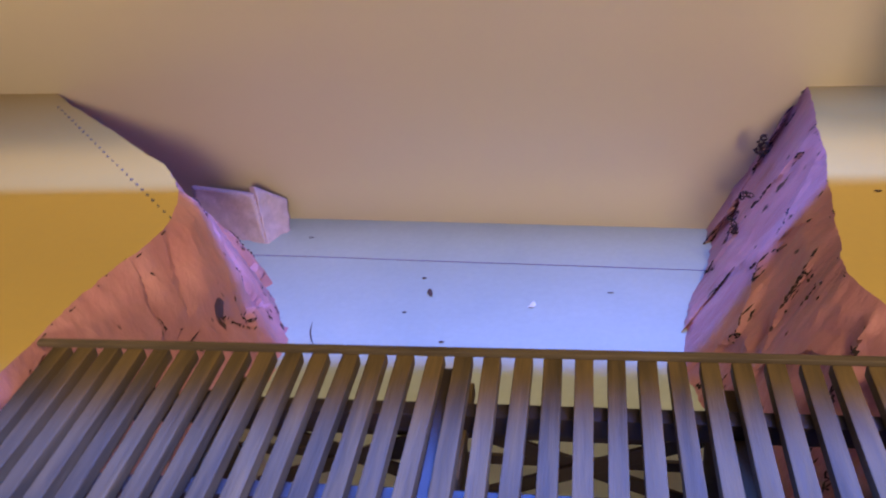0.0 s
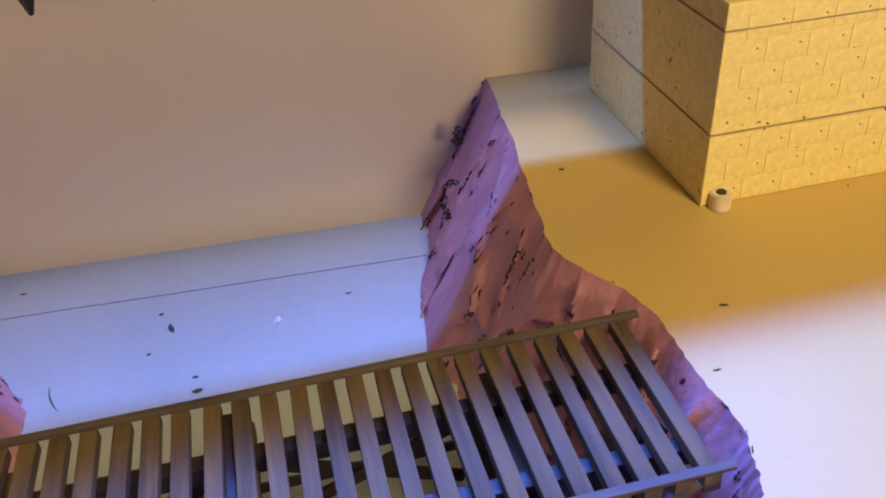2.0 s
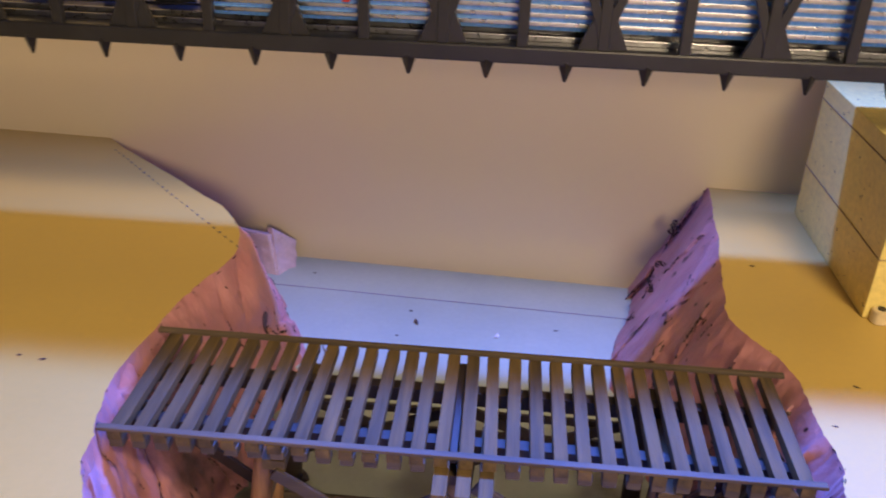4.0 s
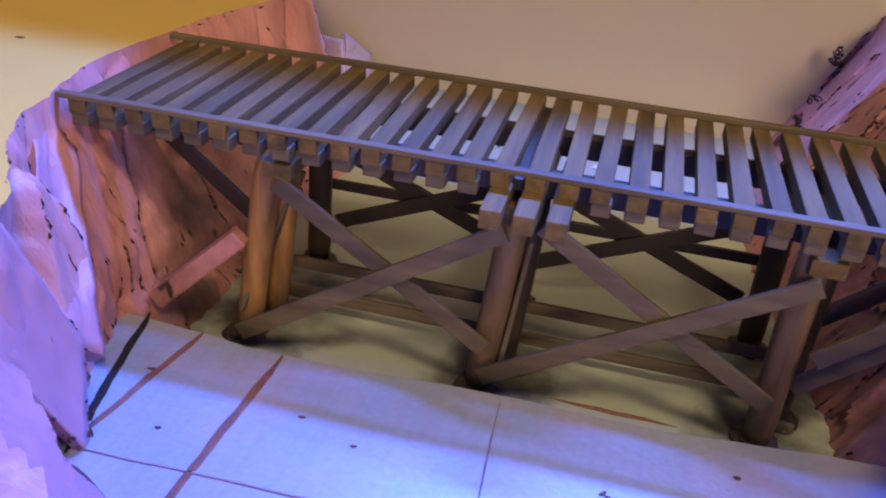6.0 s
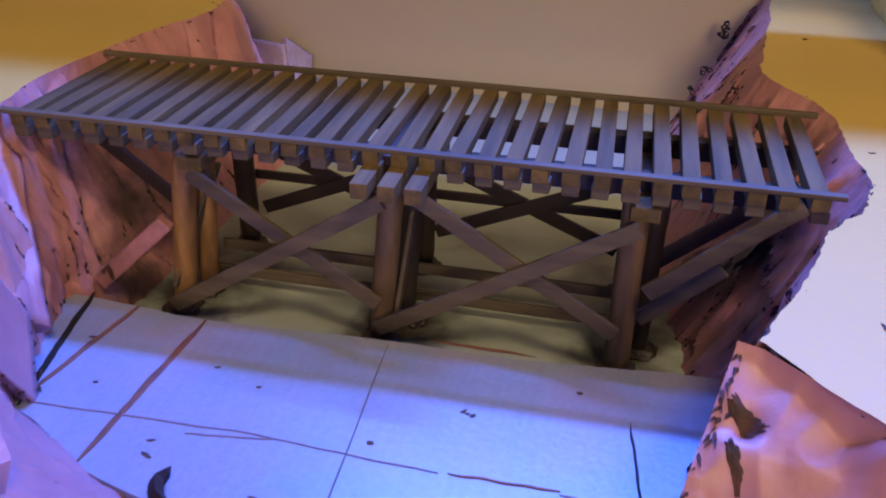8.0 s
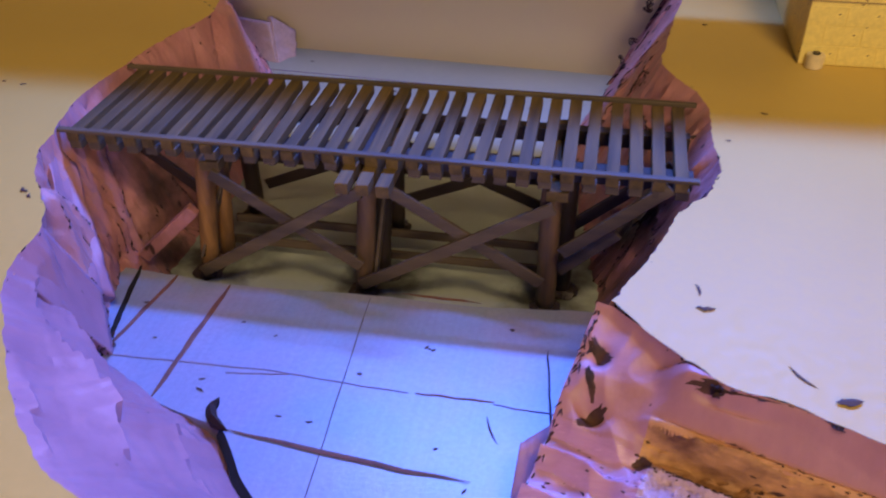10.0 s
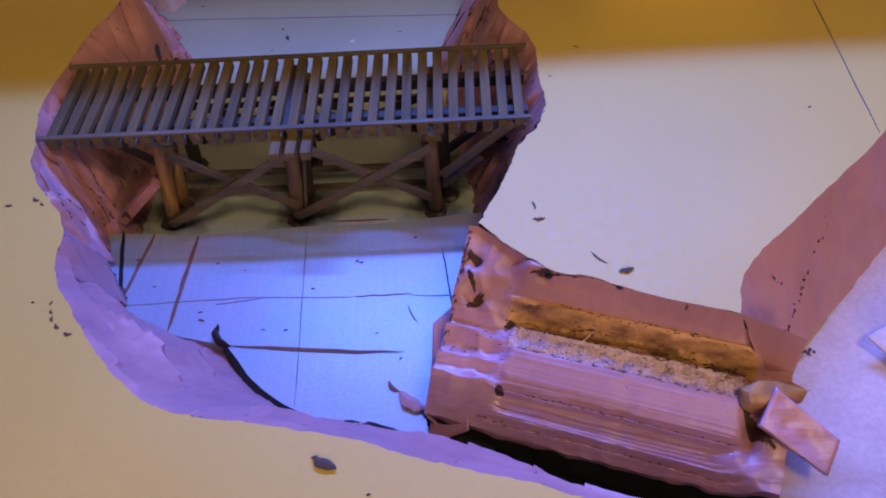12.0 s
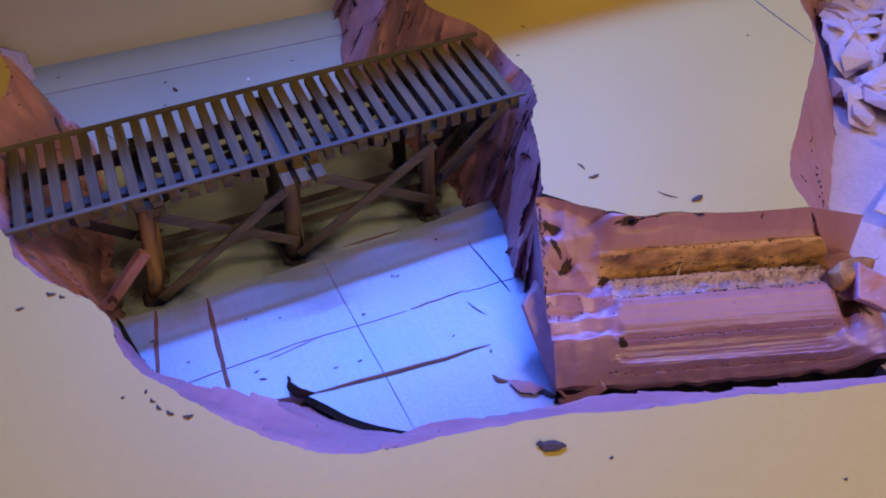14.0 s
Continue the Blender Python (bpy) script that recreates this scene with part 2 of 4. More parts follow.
def beam_bm(a, b, w, h, bevel=0.0004, up=(0, 0, 1)):
    """A strip from a to b, w wide across and h thick towards up, with worn edges."""
    a, b = Vector(a), Vector(b)
    x = (b - a).normalized()
    y = Vector(up).cross(x).normalized()
    z = x.cross(y)
    m = Matrix.Translation((a + b) / 2) @ Matrix((x, y, z)).transposed().to_4x4()
    return box_bm((b - a).length, w, h, bevel, m=m)


def dowel_bm(a, b, r, n=16, seed=0):
    a, b = Vector(a), Vector(b)
    d = b - a
    q = d.to_track_quat("Z", "Y").to_matrix().to_4x4()
    bm = bmesh.new()
    rings = []
    for k in range(9):
        u = k / 8
        row = []
        for i in range(n):
            ang = 2 * math.pi * i / n
            rr = r * (1 + 0.07 * noise.noise(Vector((math.cos(ang) * 2 + seed, math.sin(ang) * 2, u * 5))))
            if k in (0, 8):
                rr *= 0.9
            row.append(bm.verts.new((Matrix.Translation(a) @ q) @ Vector((rr * math.cos(ang), rr * math.sin(ang), u * d.length))))
        rings.append(row)
    for p, s in zip(rings, rings[1:]):
        for i in range(n):
            f = bm.faces.new((p[i], p[(i + 1) % n], s[(i + 1) % n], s[i]))
            f.smooth = True
    bm.faces.new(rings[0][::-1])
    bm.faces.new(rings[-1])
    return bm


def crisp(bm, angle):
    """Marks the creases steeper than the angle as sharp."""
    bm.normal_update()
    for e in bm.edges:
        e.smooth = e.calc_face_angle(0.0) < angle


def loft(name, rows, mat, shape, smooth=True):
    """A skin through two edge curves: rows = (upper, lower), shape(u, v) gives the offset of each vertex."""
    upper, lower, nv = rows
    bm = bmesh.new()
    grid = []
    n = len(upper) - 1
    for i in range(n + 1):
        col = []
        for j in range(nv + 1):
            v = j / nv
            p = upper[i].lerp(lower[i], v)
            col.append(bm.verts.new(p + shape(i / n, v, p)))
        grid.append(col)
    for i in range(n):
        for j in range(nv):
            f = bm.faces.new((grid[i][j], grid[i][j + 1], grid[i + 1][j + 1], grid[i + 1][j]))
            f.smooth = smooth
    bm.normal_update()
    for e in bm.edges:
        e.smooth = e.calc_face_angle(0.0) < 0.5
    return bm


def ease(x):
    x = min(1.0, max(0.0, x))
    return x * x * (3 - 2 * x)


def carved(scale, amount, seed=0.0, squash=0.6):
    """Knife-cut relief: flat facets that meet in sharp steps, long strokes down the slope; nothing at the upper edge."""
    def shape(u, v, p):
        w = noise.noise_vector(p * 60) * 0.004
        q = Vector((p.x + w.x, p.y + w.y, (p.z + w.z) * squash)) * scale + Vector((seed, seed * 1.7, 0))
        dist, near = noise.voronoi(q, distance_metric="DISTANCE", exponent=2.5)
        c = near[0]
        g = noise.cell_vector(c * 7.3 + Vector((0.5, 0.5, 0.5))) - Vector((0.5, 0.5, 0.5))
        off = (q - c).dot(g) * 1.6 + g.z * 0.9
        crease = -0.5 * max(0.0, 1 - (dist[1] - dist[0]) * 7)
        strokes = 0.16 * noise.noise(Vector((p.x * 330 + seed, p.y * 330, p.z * 40)))
        fine = 0.05 * noise.noise(p * 700)
        fade = min(1.0, v * 9) * (0.3 + 0.7 * min(1.0, max(0.0, (p.y + 0.12) / 0.06)))
        n = Vector((g.x, g.y, 0.25))
        return (Vector((0.7, 0.7, 0.35)) * (off + strokes + fine + crease) + n * 0.35) * amount * fade
    return shape


def polygon_bm(points, z, thick=0.0):
    bm = bmesh.new()
    vs = [bm.verts.new((p[0], p[1], z)) for p in points]
    f = bm.faces.new(vs)
    f.normal_update()
    if f.normal.z < 0:
        f.normal_flip()
    if thick:
        ex = bmesh.ops.extrude_face_region(bm, geom=[f])
        moved = [g for g in ex["geom"] if isinstance(g, bmesh.types.BMVert)]
        bmesh.ops.translate(bm, vec=(0, 0, -thick), verts=moved)
        bmesh.ops.recalc_face_normals(bm, faces=bm.faces[:])
    bmesh.ops.triangulate(bm, faces=[g for g in bm.faces if len(g.verts) > 4])
    return bm


def marks(name, spots, mat, text, cat):
    """Many tiny dark lumps in one mesh; each spot is (place, direction, radius, length)."""
    verts, faces = [], []
    for p, d, r, l in spots:
        d = d.normalized()
        a = d.cross(Vector((0.3, 0.2, 1))).normalized()
        b = d.cross(a)
        k = len(verts)
        verts += [tuple(p + q) for q in (d * l / 2, a * r, b * r, -a * r, -b * r, -d * l / 2)]
        faces += [(k, k + 1, k + 2), (k, k + 2, k + 3), (k, k + 3, k + 4), (k, k + 4, k + 1), (k + 5, k + 2, k + 1), (k + 5, k + 3, k + 2), (k + 5, k + 4, k + 3), (k + 5, k + 1, k + 4)]
    me = bpy.data.meshes.new(name)
    me.from_pydata(verts, [], faces)
    me.materials.append(mat)
    return tagged(new(name, me), text, cat, kind="stuff")


def crease_spots(bm, seed, cut, share):
    """Spots along the sharp knife creases of a bank, in broken runs."""
    rg = random.Random(seed)
    out = []
    for e in bm.edges:
        if not e.smooth and not e.is_boundary and noise.noise(e.verts[0].co * 55 + Vector((seed, 0, 0))) > cut and rg.random() < share:
            a, b = e.verts[0].co, e.verts[1].co
            out.append(((a + b) / 2, b - a, rg.uniform(0.0003, 0.0009), (b - a).length * rg.uniform(0.8, 1.8)))
    return out


# ---------------------------------------------------------------- banks and layout top
TOP_L = [(-0.32, 0.352, 0), (-0.225, 0.272, 0), (-0.168, 0.220, 0), (-0.146, 0.170, 0), (-0.157, 0.120, 0), (-0.162, 0.080, 0), (-0.165, 0.035, 0), (-0.158, 0.0, 0),
         (-0.151, -0.028, 0), (-0.137, -0.050, 0), (-0.116, -0.078, 0), (-0.111, -0.113, 0), (-0.090, -0.146, 0), (-0.070, -0.173, 0), (-0.038, -0.201, 0),
         (0.0, -0.212, 0), (0.05, -0.221, 0), (0.10, -0.237, 0), (0.15, -0.252, 0), (0.20, -0.267, 0), (0.35, -0.31, 0), (0.62, -0.37, 0)]
FOOT_L = [(-0.26, 0.352, -0.10), (-0.175, 0.285, -0.10), (-0.118, 0.215, -0.097), (-0.112, 0.180, -0.097), (-0.112, 0.125, -0.097), (-0.113, 0.080, -0.097), (-0.116, 0.035, -0.095), (-0.120, 0.0, -0.093),
          (-0.121, -0.026, -0.092), (-0.117, -0.050, -0.092), (-0.109, -0.068, -0.092), (-0.104, -0.079, -0.086), (-0.068, -0.099, -0.086), (-0.035, -0.112, -0.088), (-0.010, -0.139, -0.088),
          (0.015, -0.159, -0.088), (0.043, -0.170, -0.088), (0.095, -0.180, -0.088), (0.15, -0.211, -0.085), (0.20, -0.232, -0.082), (0.35, -0.262, -0.08), (0.62, -0.31, -0.08)]
TOP_R = [(0.167, 0.330, 0), (0.164, 0.298, 0), (0.159, 0.250, 0), (0.152, 0.200, 0), (0.146, 0.155, 0), (0.144, 0.127, 0), (0.163, 0.085, 0), (0.166, 0.045, 0),
         (0.167, 0.012, 0), (0.160, -0.010, 0), (0.147, -0.028, 0), (0.137, -0.058, 0), (0.122, -0.091, 0)]
FOOT_R = [(0.119, 0.330, -0.10), (0.116, 0.298, -0.098), (0.106, 0.250, -0.097), (0.093, 0.198, -0.097), (0.098, 0.155, -0.097), (0.101, 0.125, -0.097), (0.108, 0.085, -0.097), (0.115, 0.045, -0.095),
          (0.122, 0.012, -0.093), (0.124, -0.012, -0.092), (0.121, -0.030, -0.092), (0.116, -0.060, -0.092), (0.110, -0.094, -0.092)]
TOP_D = [(0.122, -0.091, 0), (0.139, -0.110, 0), (0.159, -0.128, 0), (0.180, -0.134, 0), (0.206, -0.146, 0), (0.249, -0.161, 0)]
TOP_K = [(0.249, -0.161, 0), (0.259, -0.132, 0), (0.290, -0.100, 0), (0.330, -0.064, 0), (0.370, -0.022, 0), (0.393, 0.020, 0), (0.44, 0.10, 0), (0.62, 0.28, 0)]
FOOT_K = [(0.268, -0.178, -0.046), (0.288, -0.153, -0.055), (0.317, -0.122, -0.058), (0.352, -0.086, -0.062), (0.392, -0.046, -0.064), (0.428, 0.0, -0.064), (0.50, 0.08, -0.064), (0.66, 0.24, -0.064)]

left_edge = ring(TOP_L, 520, 0.0016, 1.0)
right_edge = ring(TOP_R, 320, 0.0014, 2.0)
dam_edge = ring(TOP_D, 80, 0.0008, 3.0)
rock_edge = ring(TOP_K, 110, 0.0016, 4.0)
dam_edge[0], rock_edge[0] = right_edge[-1].copy(), dam_edge[-1].copy()

bm = polygon_bm([(-1.2, 0.352)] + [tuple(p[:2]) for p in left_edge] + [(1.2, -0.5), (1.2, -1.1), (-1.2, -1.1)], 0.0)
tagged(part("ground_front", bm, M_TOP), "cream painted foam board layout top round the canyon", "layout top", kind="structure")
outline = [tuple(p[:2]) for p in right_edge + dam_edge[1:] + rock_edge[1:]]
bm = polygon_bm(outline + [(1.2, 0.30), (1.2, 0.336), (0.17, 0.336)], 0.0)
tagged(part("ground_back", bm, M_TOP), "cream painted foam board layout top beside the bridge", "layout top", kind="structure")

cut = carved(20, 0.0075, 0.3)


def front_bulge(u, v, p):
    """Facets beside the bridge; the near part is one smooth swell with long lapped knife strokes."""
    near = min(1.0, max(0.0, (-0.078 - p.y) / 0.03))
    out = cut(u, v, p) * (1 - 0.93 * near) + Vector((0.25, 1.0, 0.85)) * 0.0036 * near * math.sin(math.pi * min(1.0, v * 1.05)) ** 0.8
    w = v * 3.4 - 2.2 * (u - 0.6) + 0.5 * noise.noise(Vector((u * 9, 3.1, 0)))
    row = math.floor(w)
    lap = (w - row) ** 2.2 - 0.3
    run = min(1.0, max(0.0, 1.6 * noise.noise(Vector((u * 14, row * 3.7, 2))) + 0.55))
    fine = 0.10 * noise.noise(Vector((u * 40, v * 34, 5)))
    out += Vector((0.25, 1.0, 0.85)) * 0.0065 * (lap * run + fine) * near * min(1.0, v * 5) * min(1.0, (1 - v) * 8)
    # flat notch cut in below the rim
    side = min((p.y + 0.080) / 0.008, (-0.038 - p.y - 0.03 * v) / 0.006)
    if p.x < -0.08 and side > 0 and v < 0.75:
        out += Vector((-0.55, -0.55, -0.6)) * 0.0125 * min(1.0, side) * min(1.0, v * 5) * min(1.0, (0.75 - v) * 5)
    return out


bm = loft("bank", (left_edge, ring(FOOT_L, 520, 0.002, 5.0), 44), M_FOAM, front_bulge)
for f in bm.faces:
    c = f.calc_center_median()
    # black by depth: a melted band, and the dark of the gap painted in
    black_from = 0.95 - 0.50 * ease((c.x + 0.02) / 0.12) + 0.10 * noise.noise(c * 90)
    f.material_index = 1 if c.y > -0.072 else 2 if -c.z / 0.088 > black_from and c.x > -0.02 else 0
spots = [k for k in crease_spots(bm, 1, 0.20, 0.8) if k[0].y > -0.07]
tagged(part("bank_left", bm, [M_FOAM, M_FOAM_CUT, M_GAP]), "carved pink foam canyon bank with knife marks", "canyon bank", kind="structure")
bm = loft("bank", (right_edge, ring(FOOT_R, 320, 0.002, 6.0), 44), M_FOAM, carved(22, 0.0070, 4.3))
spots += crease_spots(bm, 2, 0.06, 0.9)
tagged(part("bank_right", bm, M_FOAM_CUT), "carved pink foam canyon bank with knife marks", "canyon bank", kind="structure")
bm = loft("bank", (rock_edge, ring(FOOT_K, 110, 0.002, 7.0), 24), M_FOAM, carved(26, 0.0062, 8.3))
spots += crease_spots(bm, 3, 0.1, 0.8)
tagged(part("bank_far", bm, M_FOAM), "smooth pink foam bank beside the side canyon", "canyon bank", kind="structure")

# melted burrs, whose black also darkens the creases like shade
marks("crease_burrs_and_shade", spots, M_BURNT_GAP, "dark melted burrs and painted crevice dark along the foam's knife creases", "burrs")

# floors of the canyon
bm = polygon_bm([(-0.45, -0.10), (0.25, -0.10), (0.25, 0.36), (-0.45, 0.36)], -0.092, 0.02)
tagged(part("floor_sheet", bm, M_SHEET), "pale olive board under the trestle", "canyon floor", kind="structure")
# dark sheet added below everything so that the gaps look black
bm = polygon_bm([(-0.5, -0.5), (1.2, -0.5), (1.2, 0.36), (-0.5, 0.36)], -0.118)
tagged(part("floor_base", bm, M_BURNT_GAP), "dark sheet added under the foam to blacken the gaps", "base board", kind="structure")
front_lip = ring([(-0.135, -0.088, 0), (-0.104, -0.086, 0), (-0.070, -0.104, 0), (-0.040, -0.113, 0), (-0.030, -0.118, 0), (-0.012, -0.142, 0), (0.013, -0.161, 0), (0.040, -0.172, 0), (0.068, -0.177, 0), (0.10, -0.180, 0), (0.125, -0.182, 0)], 90, 0.0006, 9.0)
back_lip = ring([(0.15, -0.010, 0), (0.10, -0.013, 0), (0.05, -0.017, 0), (0.0, -0.017, 0), (-0.068, -0.021, 0), (-0.10, -0.018, 0), (-0.15, -0.015, 0)], 90, 0.0010, 11.0)
bm = polygon_bm([tuple(p[:2]) for p in front_lip + back_lip], -0.072, 0.018)
tagged(part("floor_front", bm, M_FLOOR), "lilac foam sheet of the canyon floor with cut lines", "canyon floor", kind="structure")
# black ribbon along the lip paints the dark of the crack
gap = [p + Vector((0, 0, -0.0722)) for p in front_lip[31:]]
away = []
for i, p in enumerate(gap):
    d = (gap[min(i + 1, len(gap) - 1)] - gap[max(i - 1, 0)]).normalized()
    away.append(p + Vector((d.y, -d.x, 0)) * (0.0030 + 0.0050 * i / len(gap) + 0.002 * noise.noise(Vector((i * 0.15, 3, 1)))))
bm = loft("gap", (gap, away, 3), M_BURNT_GAP, lambda u, v, p: Vector((0, 0, -0.002 * v)))
tagged(part("gap_shade_ribbon", bm, M_GAP), "black ribbon painting the dark gap between floor sheet and bank", "gap", kind="structure")
bm = polygon_bm([(0.26, -0.30), (1.1, -0.42), (1.1, 0.40), (0.62, 0.31), (0.42, 0.12), (0.34, 0.02), (0.255, -0.16)], -0.060, 0.02)
tagged(part("floor_side", bm, M_SHARD), "pale lavender foam floor of the side canyon", "canyon floor", kind="structure")

# back wall and room
bm = box_bm(3.0, 0.05, 1.6, m=pose(0, 0.346, 0.65, 0, 0, -3.2))
tagged(part("wall_north", bm, M_BACK), "glossy tan painted wall behind the layout", "wall", kind="structure")
# unseen sides added to close the room and dim the bounced light
for nm, sx, sy, sz, at in (("wall_south", 3.4, 0.05, 2.2, (0, -1.6, 0.9)), ("wall_west", 0.05, 2.4, 2.2, (-1.6, -0.5, 0.9)), ("wall_east", 0.05, 2.4, 2.2, (1.6, -0.5, 0.9)), ("ceiling", 3.4, 2.4, 0.05, (0, -0.5, 2.0)), ("floor_room", 3.4, 2.4, 0.05, (0, -0.5, -0.35))):
    tagged(part(nm, box_bm(sx, sy, sz, m=pose(*at)), M_ROOM), "plain unseen surface added to close the room", "wall", kind="structure")

# ---------------------------------------------------------------- terraced dam of layered foam
LEDGE_X, LEDGE_N = Vector((0.949, -0.316, 0)), Vector((-0.316, -0.949, 0))
LEDGE_FRONT = 0.0890
LEDGE_RIM = [(-0.03, 0.0), (0.0, 0.0), (0.0212, 0.0098), (0.0459, 0.0206), (0.0677, 0.0197), (0.0962, 0.0229), (0.1418, 0.0235), (0.30, 0.0240)]
# section across the layers (offset from the rim line, height) along the middle and at the broken end
LEDGE_MID = [(0.0195, 0.0), (0.0275, -0.0180), (0.0290, -0.0172), (0.0308, -0.0195), (0.0320, -0.0285), (0.0355, -0.0325), (0.0372, -0.0298), (0.0390, -0.0288), (0.0402, -0.0315), (0.0500, -0.0312), (0.0522, -0.0305), (0.0560, -0.0312), (0.0660, -0.0355), (0.0705, -0.0385),
             (0.0718, -0.0425), (0.0732, -0.0405), (0.0745, -0.0440), (0.0835, -0.0500), (0.0850, -0.0555), (0.0865, -0.0535), (0.0895, -0.0600)]
LEDGE_END = [(-0.004, 0.0), (0.010, -0.0065), (0.022, -0.0125), (0.030, -0.0190), (0.036, -0.0250), (0.040, -0.0330), (0.044, -0.0330), (0.047, -0.0300), (0.052, -0.0375), (0.058, -0.0375), (0.061, -0.0335), (0.066, -0.0395), (0.070, -0.0395), (0.073, -0.0350), (0.080, -0.0440), (0.0935, -0.0600)]


def along(table, x):
    """Straight-line reading of a table of (x, value)."""
    if x <= table[0][0]:
        return table[0][1]
    for (a, va), (b, vb) in zip(table, table[1:]):
        if x <= b:
            return va + (vb - va) * (x - a) / (b - a)
    return table[-1][1]


def ledge_point(s, w):
    return Vector((0.122, -0.094, 0)) + LEDGE_X * s + LEDGE_N * w


def ledge_height(s, w):
    wob = 0.0026 * noise.noise(Vector((s * 17, w * 14, 5))) + 0.0009 * noise.noise(Vector((s * 110, w * 30, 6)))
    ww = w + wob * (1 if w > 0.03 else 0.3)
    mid = along(LEDGE_MID, ww)
    end = along(LEDGE_END, ww + 0.0022 * noise.noise(Vector((s * 60, w * 50, 1))))
    end -= 0.0040 * abs(noise.noise(Vector((s * 75, w * 60, 3))))
    k = ease((s - 0.022 - 0.013 * noise.noise(Vector((w * 75, 4, 4)))) / 0.013)
    r = ease((s - 0.148 + 0.014 * noise.noise(Vector((w * 70, 8, 2)))) / 0.014)
    low = -0.037 - 0.010 * ease((w - 0.06) / 0.03) + 0.003 * noise.noise(Vector((s * 80, w * 80, 9)))
    z = end * (1 - k) + (mid * (1 - r) + min(mid, low) * r if w < 0.042 else mid * (1 - r) + low * r) * k
    body = k * (1 - r)
    if 0.0305 < w < 0.0385:  # torn fibres of the scorched layer
        z += body * (0.0044 * noise.noise(Vector((s * 45, w * 330, 8))) + 0.0022 * noise.noise(Vector((s * 260, w * 500, 2))))
    elif 0.040 < w < 0.051:  # crumbly trough
        z += body * (0.0030 * noise.noise(Vector((s * 150, w * 170, 8))) + 0.0011 * noise.noise(Vector((s * 700, w * 700, 2))))
    elif w > 0.0525:  # knife grooves along the slabs
        g = 0.25 + 0.75 * ease((w - 0.064) / 0.008)
        z += body * g * (0.0008 * noise.noise(Vector((s * 9, w * 700, 3))) + 0.0004 * noise.noise(Vector((s * 20, w * 1900, 7))))
        z += 0.0016 * ease((w - 0.082) / 0.003) * noise.noise(Vector((s * 130, w * 60, 4)))
    # burnt hollows
    for hs, hw, rs, rw, dep in ((0.050, 0.0218, 0.011, 0.0012, 0.005), (0.002, 0.0160, 0.004, 0.0035, 0.005), (0.006, 0.0310, 0.006, 0.0032, 0.006), (0.0275, 0.0375, 0.003, 0.0020, 0.004), (0.157, 0.064, 0.004, 0.010, 0.010), (0.138, 0.0345, 0.012, 0.0026, 0.004)):
        z -= dep * math.exp(-((s - hs) / rs) ** 2 - ((w - hw) / rw) ** 2)
    return z


def ledge_material(s, w):
    if 0.0278 < w < 0.0392 and 0.026 < s < 0.156:
        # orange lip above, darker recess below: scorch plus painted-in relief
        return 4 if w < 0.0305 + 0.0008 * noise.noise(Vector((s * 90, 1, 1))) else 1
    if 0.0392 <= w < 0.0515 and 0.030 < s < 0.150:
        return 2
    return 3 if w > 0.0705 or (s < 0.03 and w > 0.036) else 0


def dam():
    bm = bmesh.new()
    ns, nw, grid = 260, 190, []
    for i in range(ns + 1):
        s = -0.006 + 0.180 * i / ns
        rim = along(LEDGE_RIM, s)
        col = []
        for j in range(nw + 1):
            w = rim + (LEDGE_FRONT - rim) * j / nw
            # the section starts at the rim and follows the layers below it
            z = ledge_height(s, w) * ease((w - rim) / 0.004 + 0.35) if j else 0.0
            if s > 0.142:
                z = min(z, -0.012 * (s - 0.142) / 0.044)
            col.append(bm.verts.new(ledge_point(s, w) + Vector((0, 0, min(z, 0.0)))))
        grid.append(col)
    for i in range(ns):
        for j in range(nw):
            f = bm.faces.new((grid[i][j], grid[i][j + 1], grid[i + 1][j + 1], grid[i + 1][j]))
            f.smooth = True
            s = -0.006 + 0.180 * (i + 0.5) / ns
            rim = along(LEDGE_RIM, s)
            f.material_index = ledge_material(s, rim + (LEDGE_FRONT - rim) * (j + 0.5) / nw)
    # cut face towards the main canyon, and the front face over the gap, painted as dark as it
    for row, foot in ((grid[0], lambda q: Vector((0.116, -0.090, -0.09)).lerp(Vector((0.108, -0.184, -0.09)), q)), ([c[-1] for c in grid], lambda q: ledge_point(-0.006 + 0.180 * q, 0.0860) + Vector((0, 0, -0.10)))):
        rows = []
        for j, top in enumerate(row):
            q = j / (len(row) - 1)
            line = [top]
            for k in range(1, 11):
                v = k / 10
                p = top.co.lerp(foot(q), v)
                p += Vector((0.0016, 0.0016, 0)) * noise.noise(Vector((q * 14, v * 2.5, 3)))
                line.append(bm.verts.new(p))
            rows.append(line)
        for a, b in zip(rows, rows[1:]):
            for k in range(10):
                f = bm.faces.new((a[k], a[k + 1], b[k + 1], b[k]))
                f.smooth = True
                # black here puts the gap's darkness into the front face
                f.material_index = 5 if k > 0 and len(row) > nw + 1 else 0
    bmesh.ops.recalc_face_normals(bm, faces=bm.faces[:])
    crisp(bm, 0.55)
    return bm


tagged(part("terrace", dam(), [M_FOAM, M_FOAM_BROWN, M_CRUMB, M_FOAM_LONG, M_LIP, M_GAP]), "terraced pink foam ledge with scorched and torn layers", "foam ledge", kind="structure")


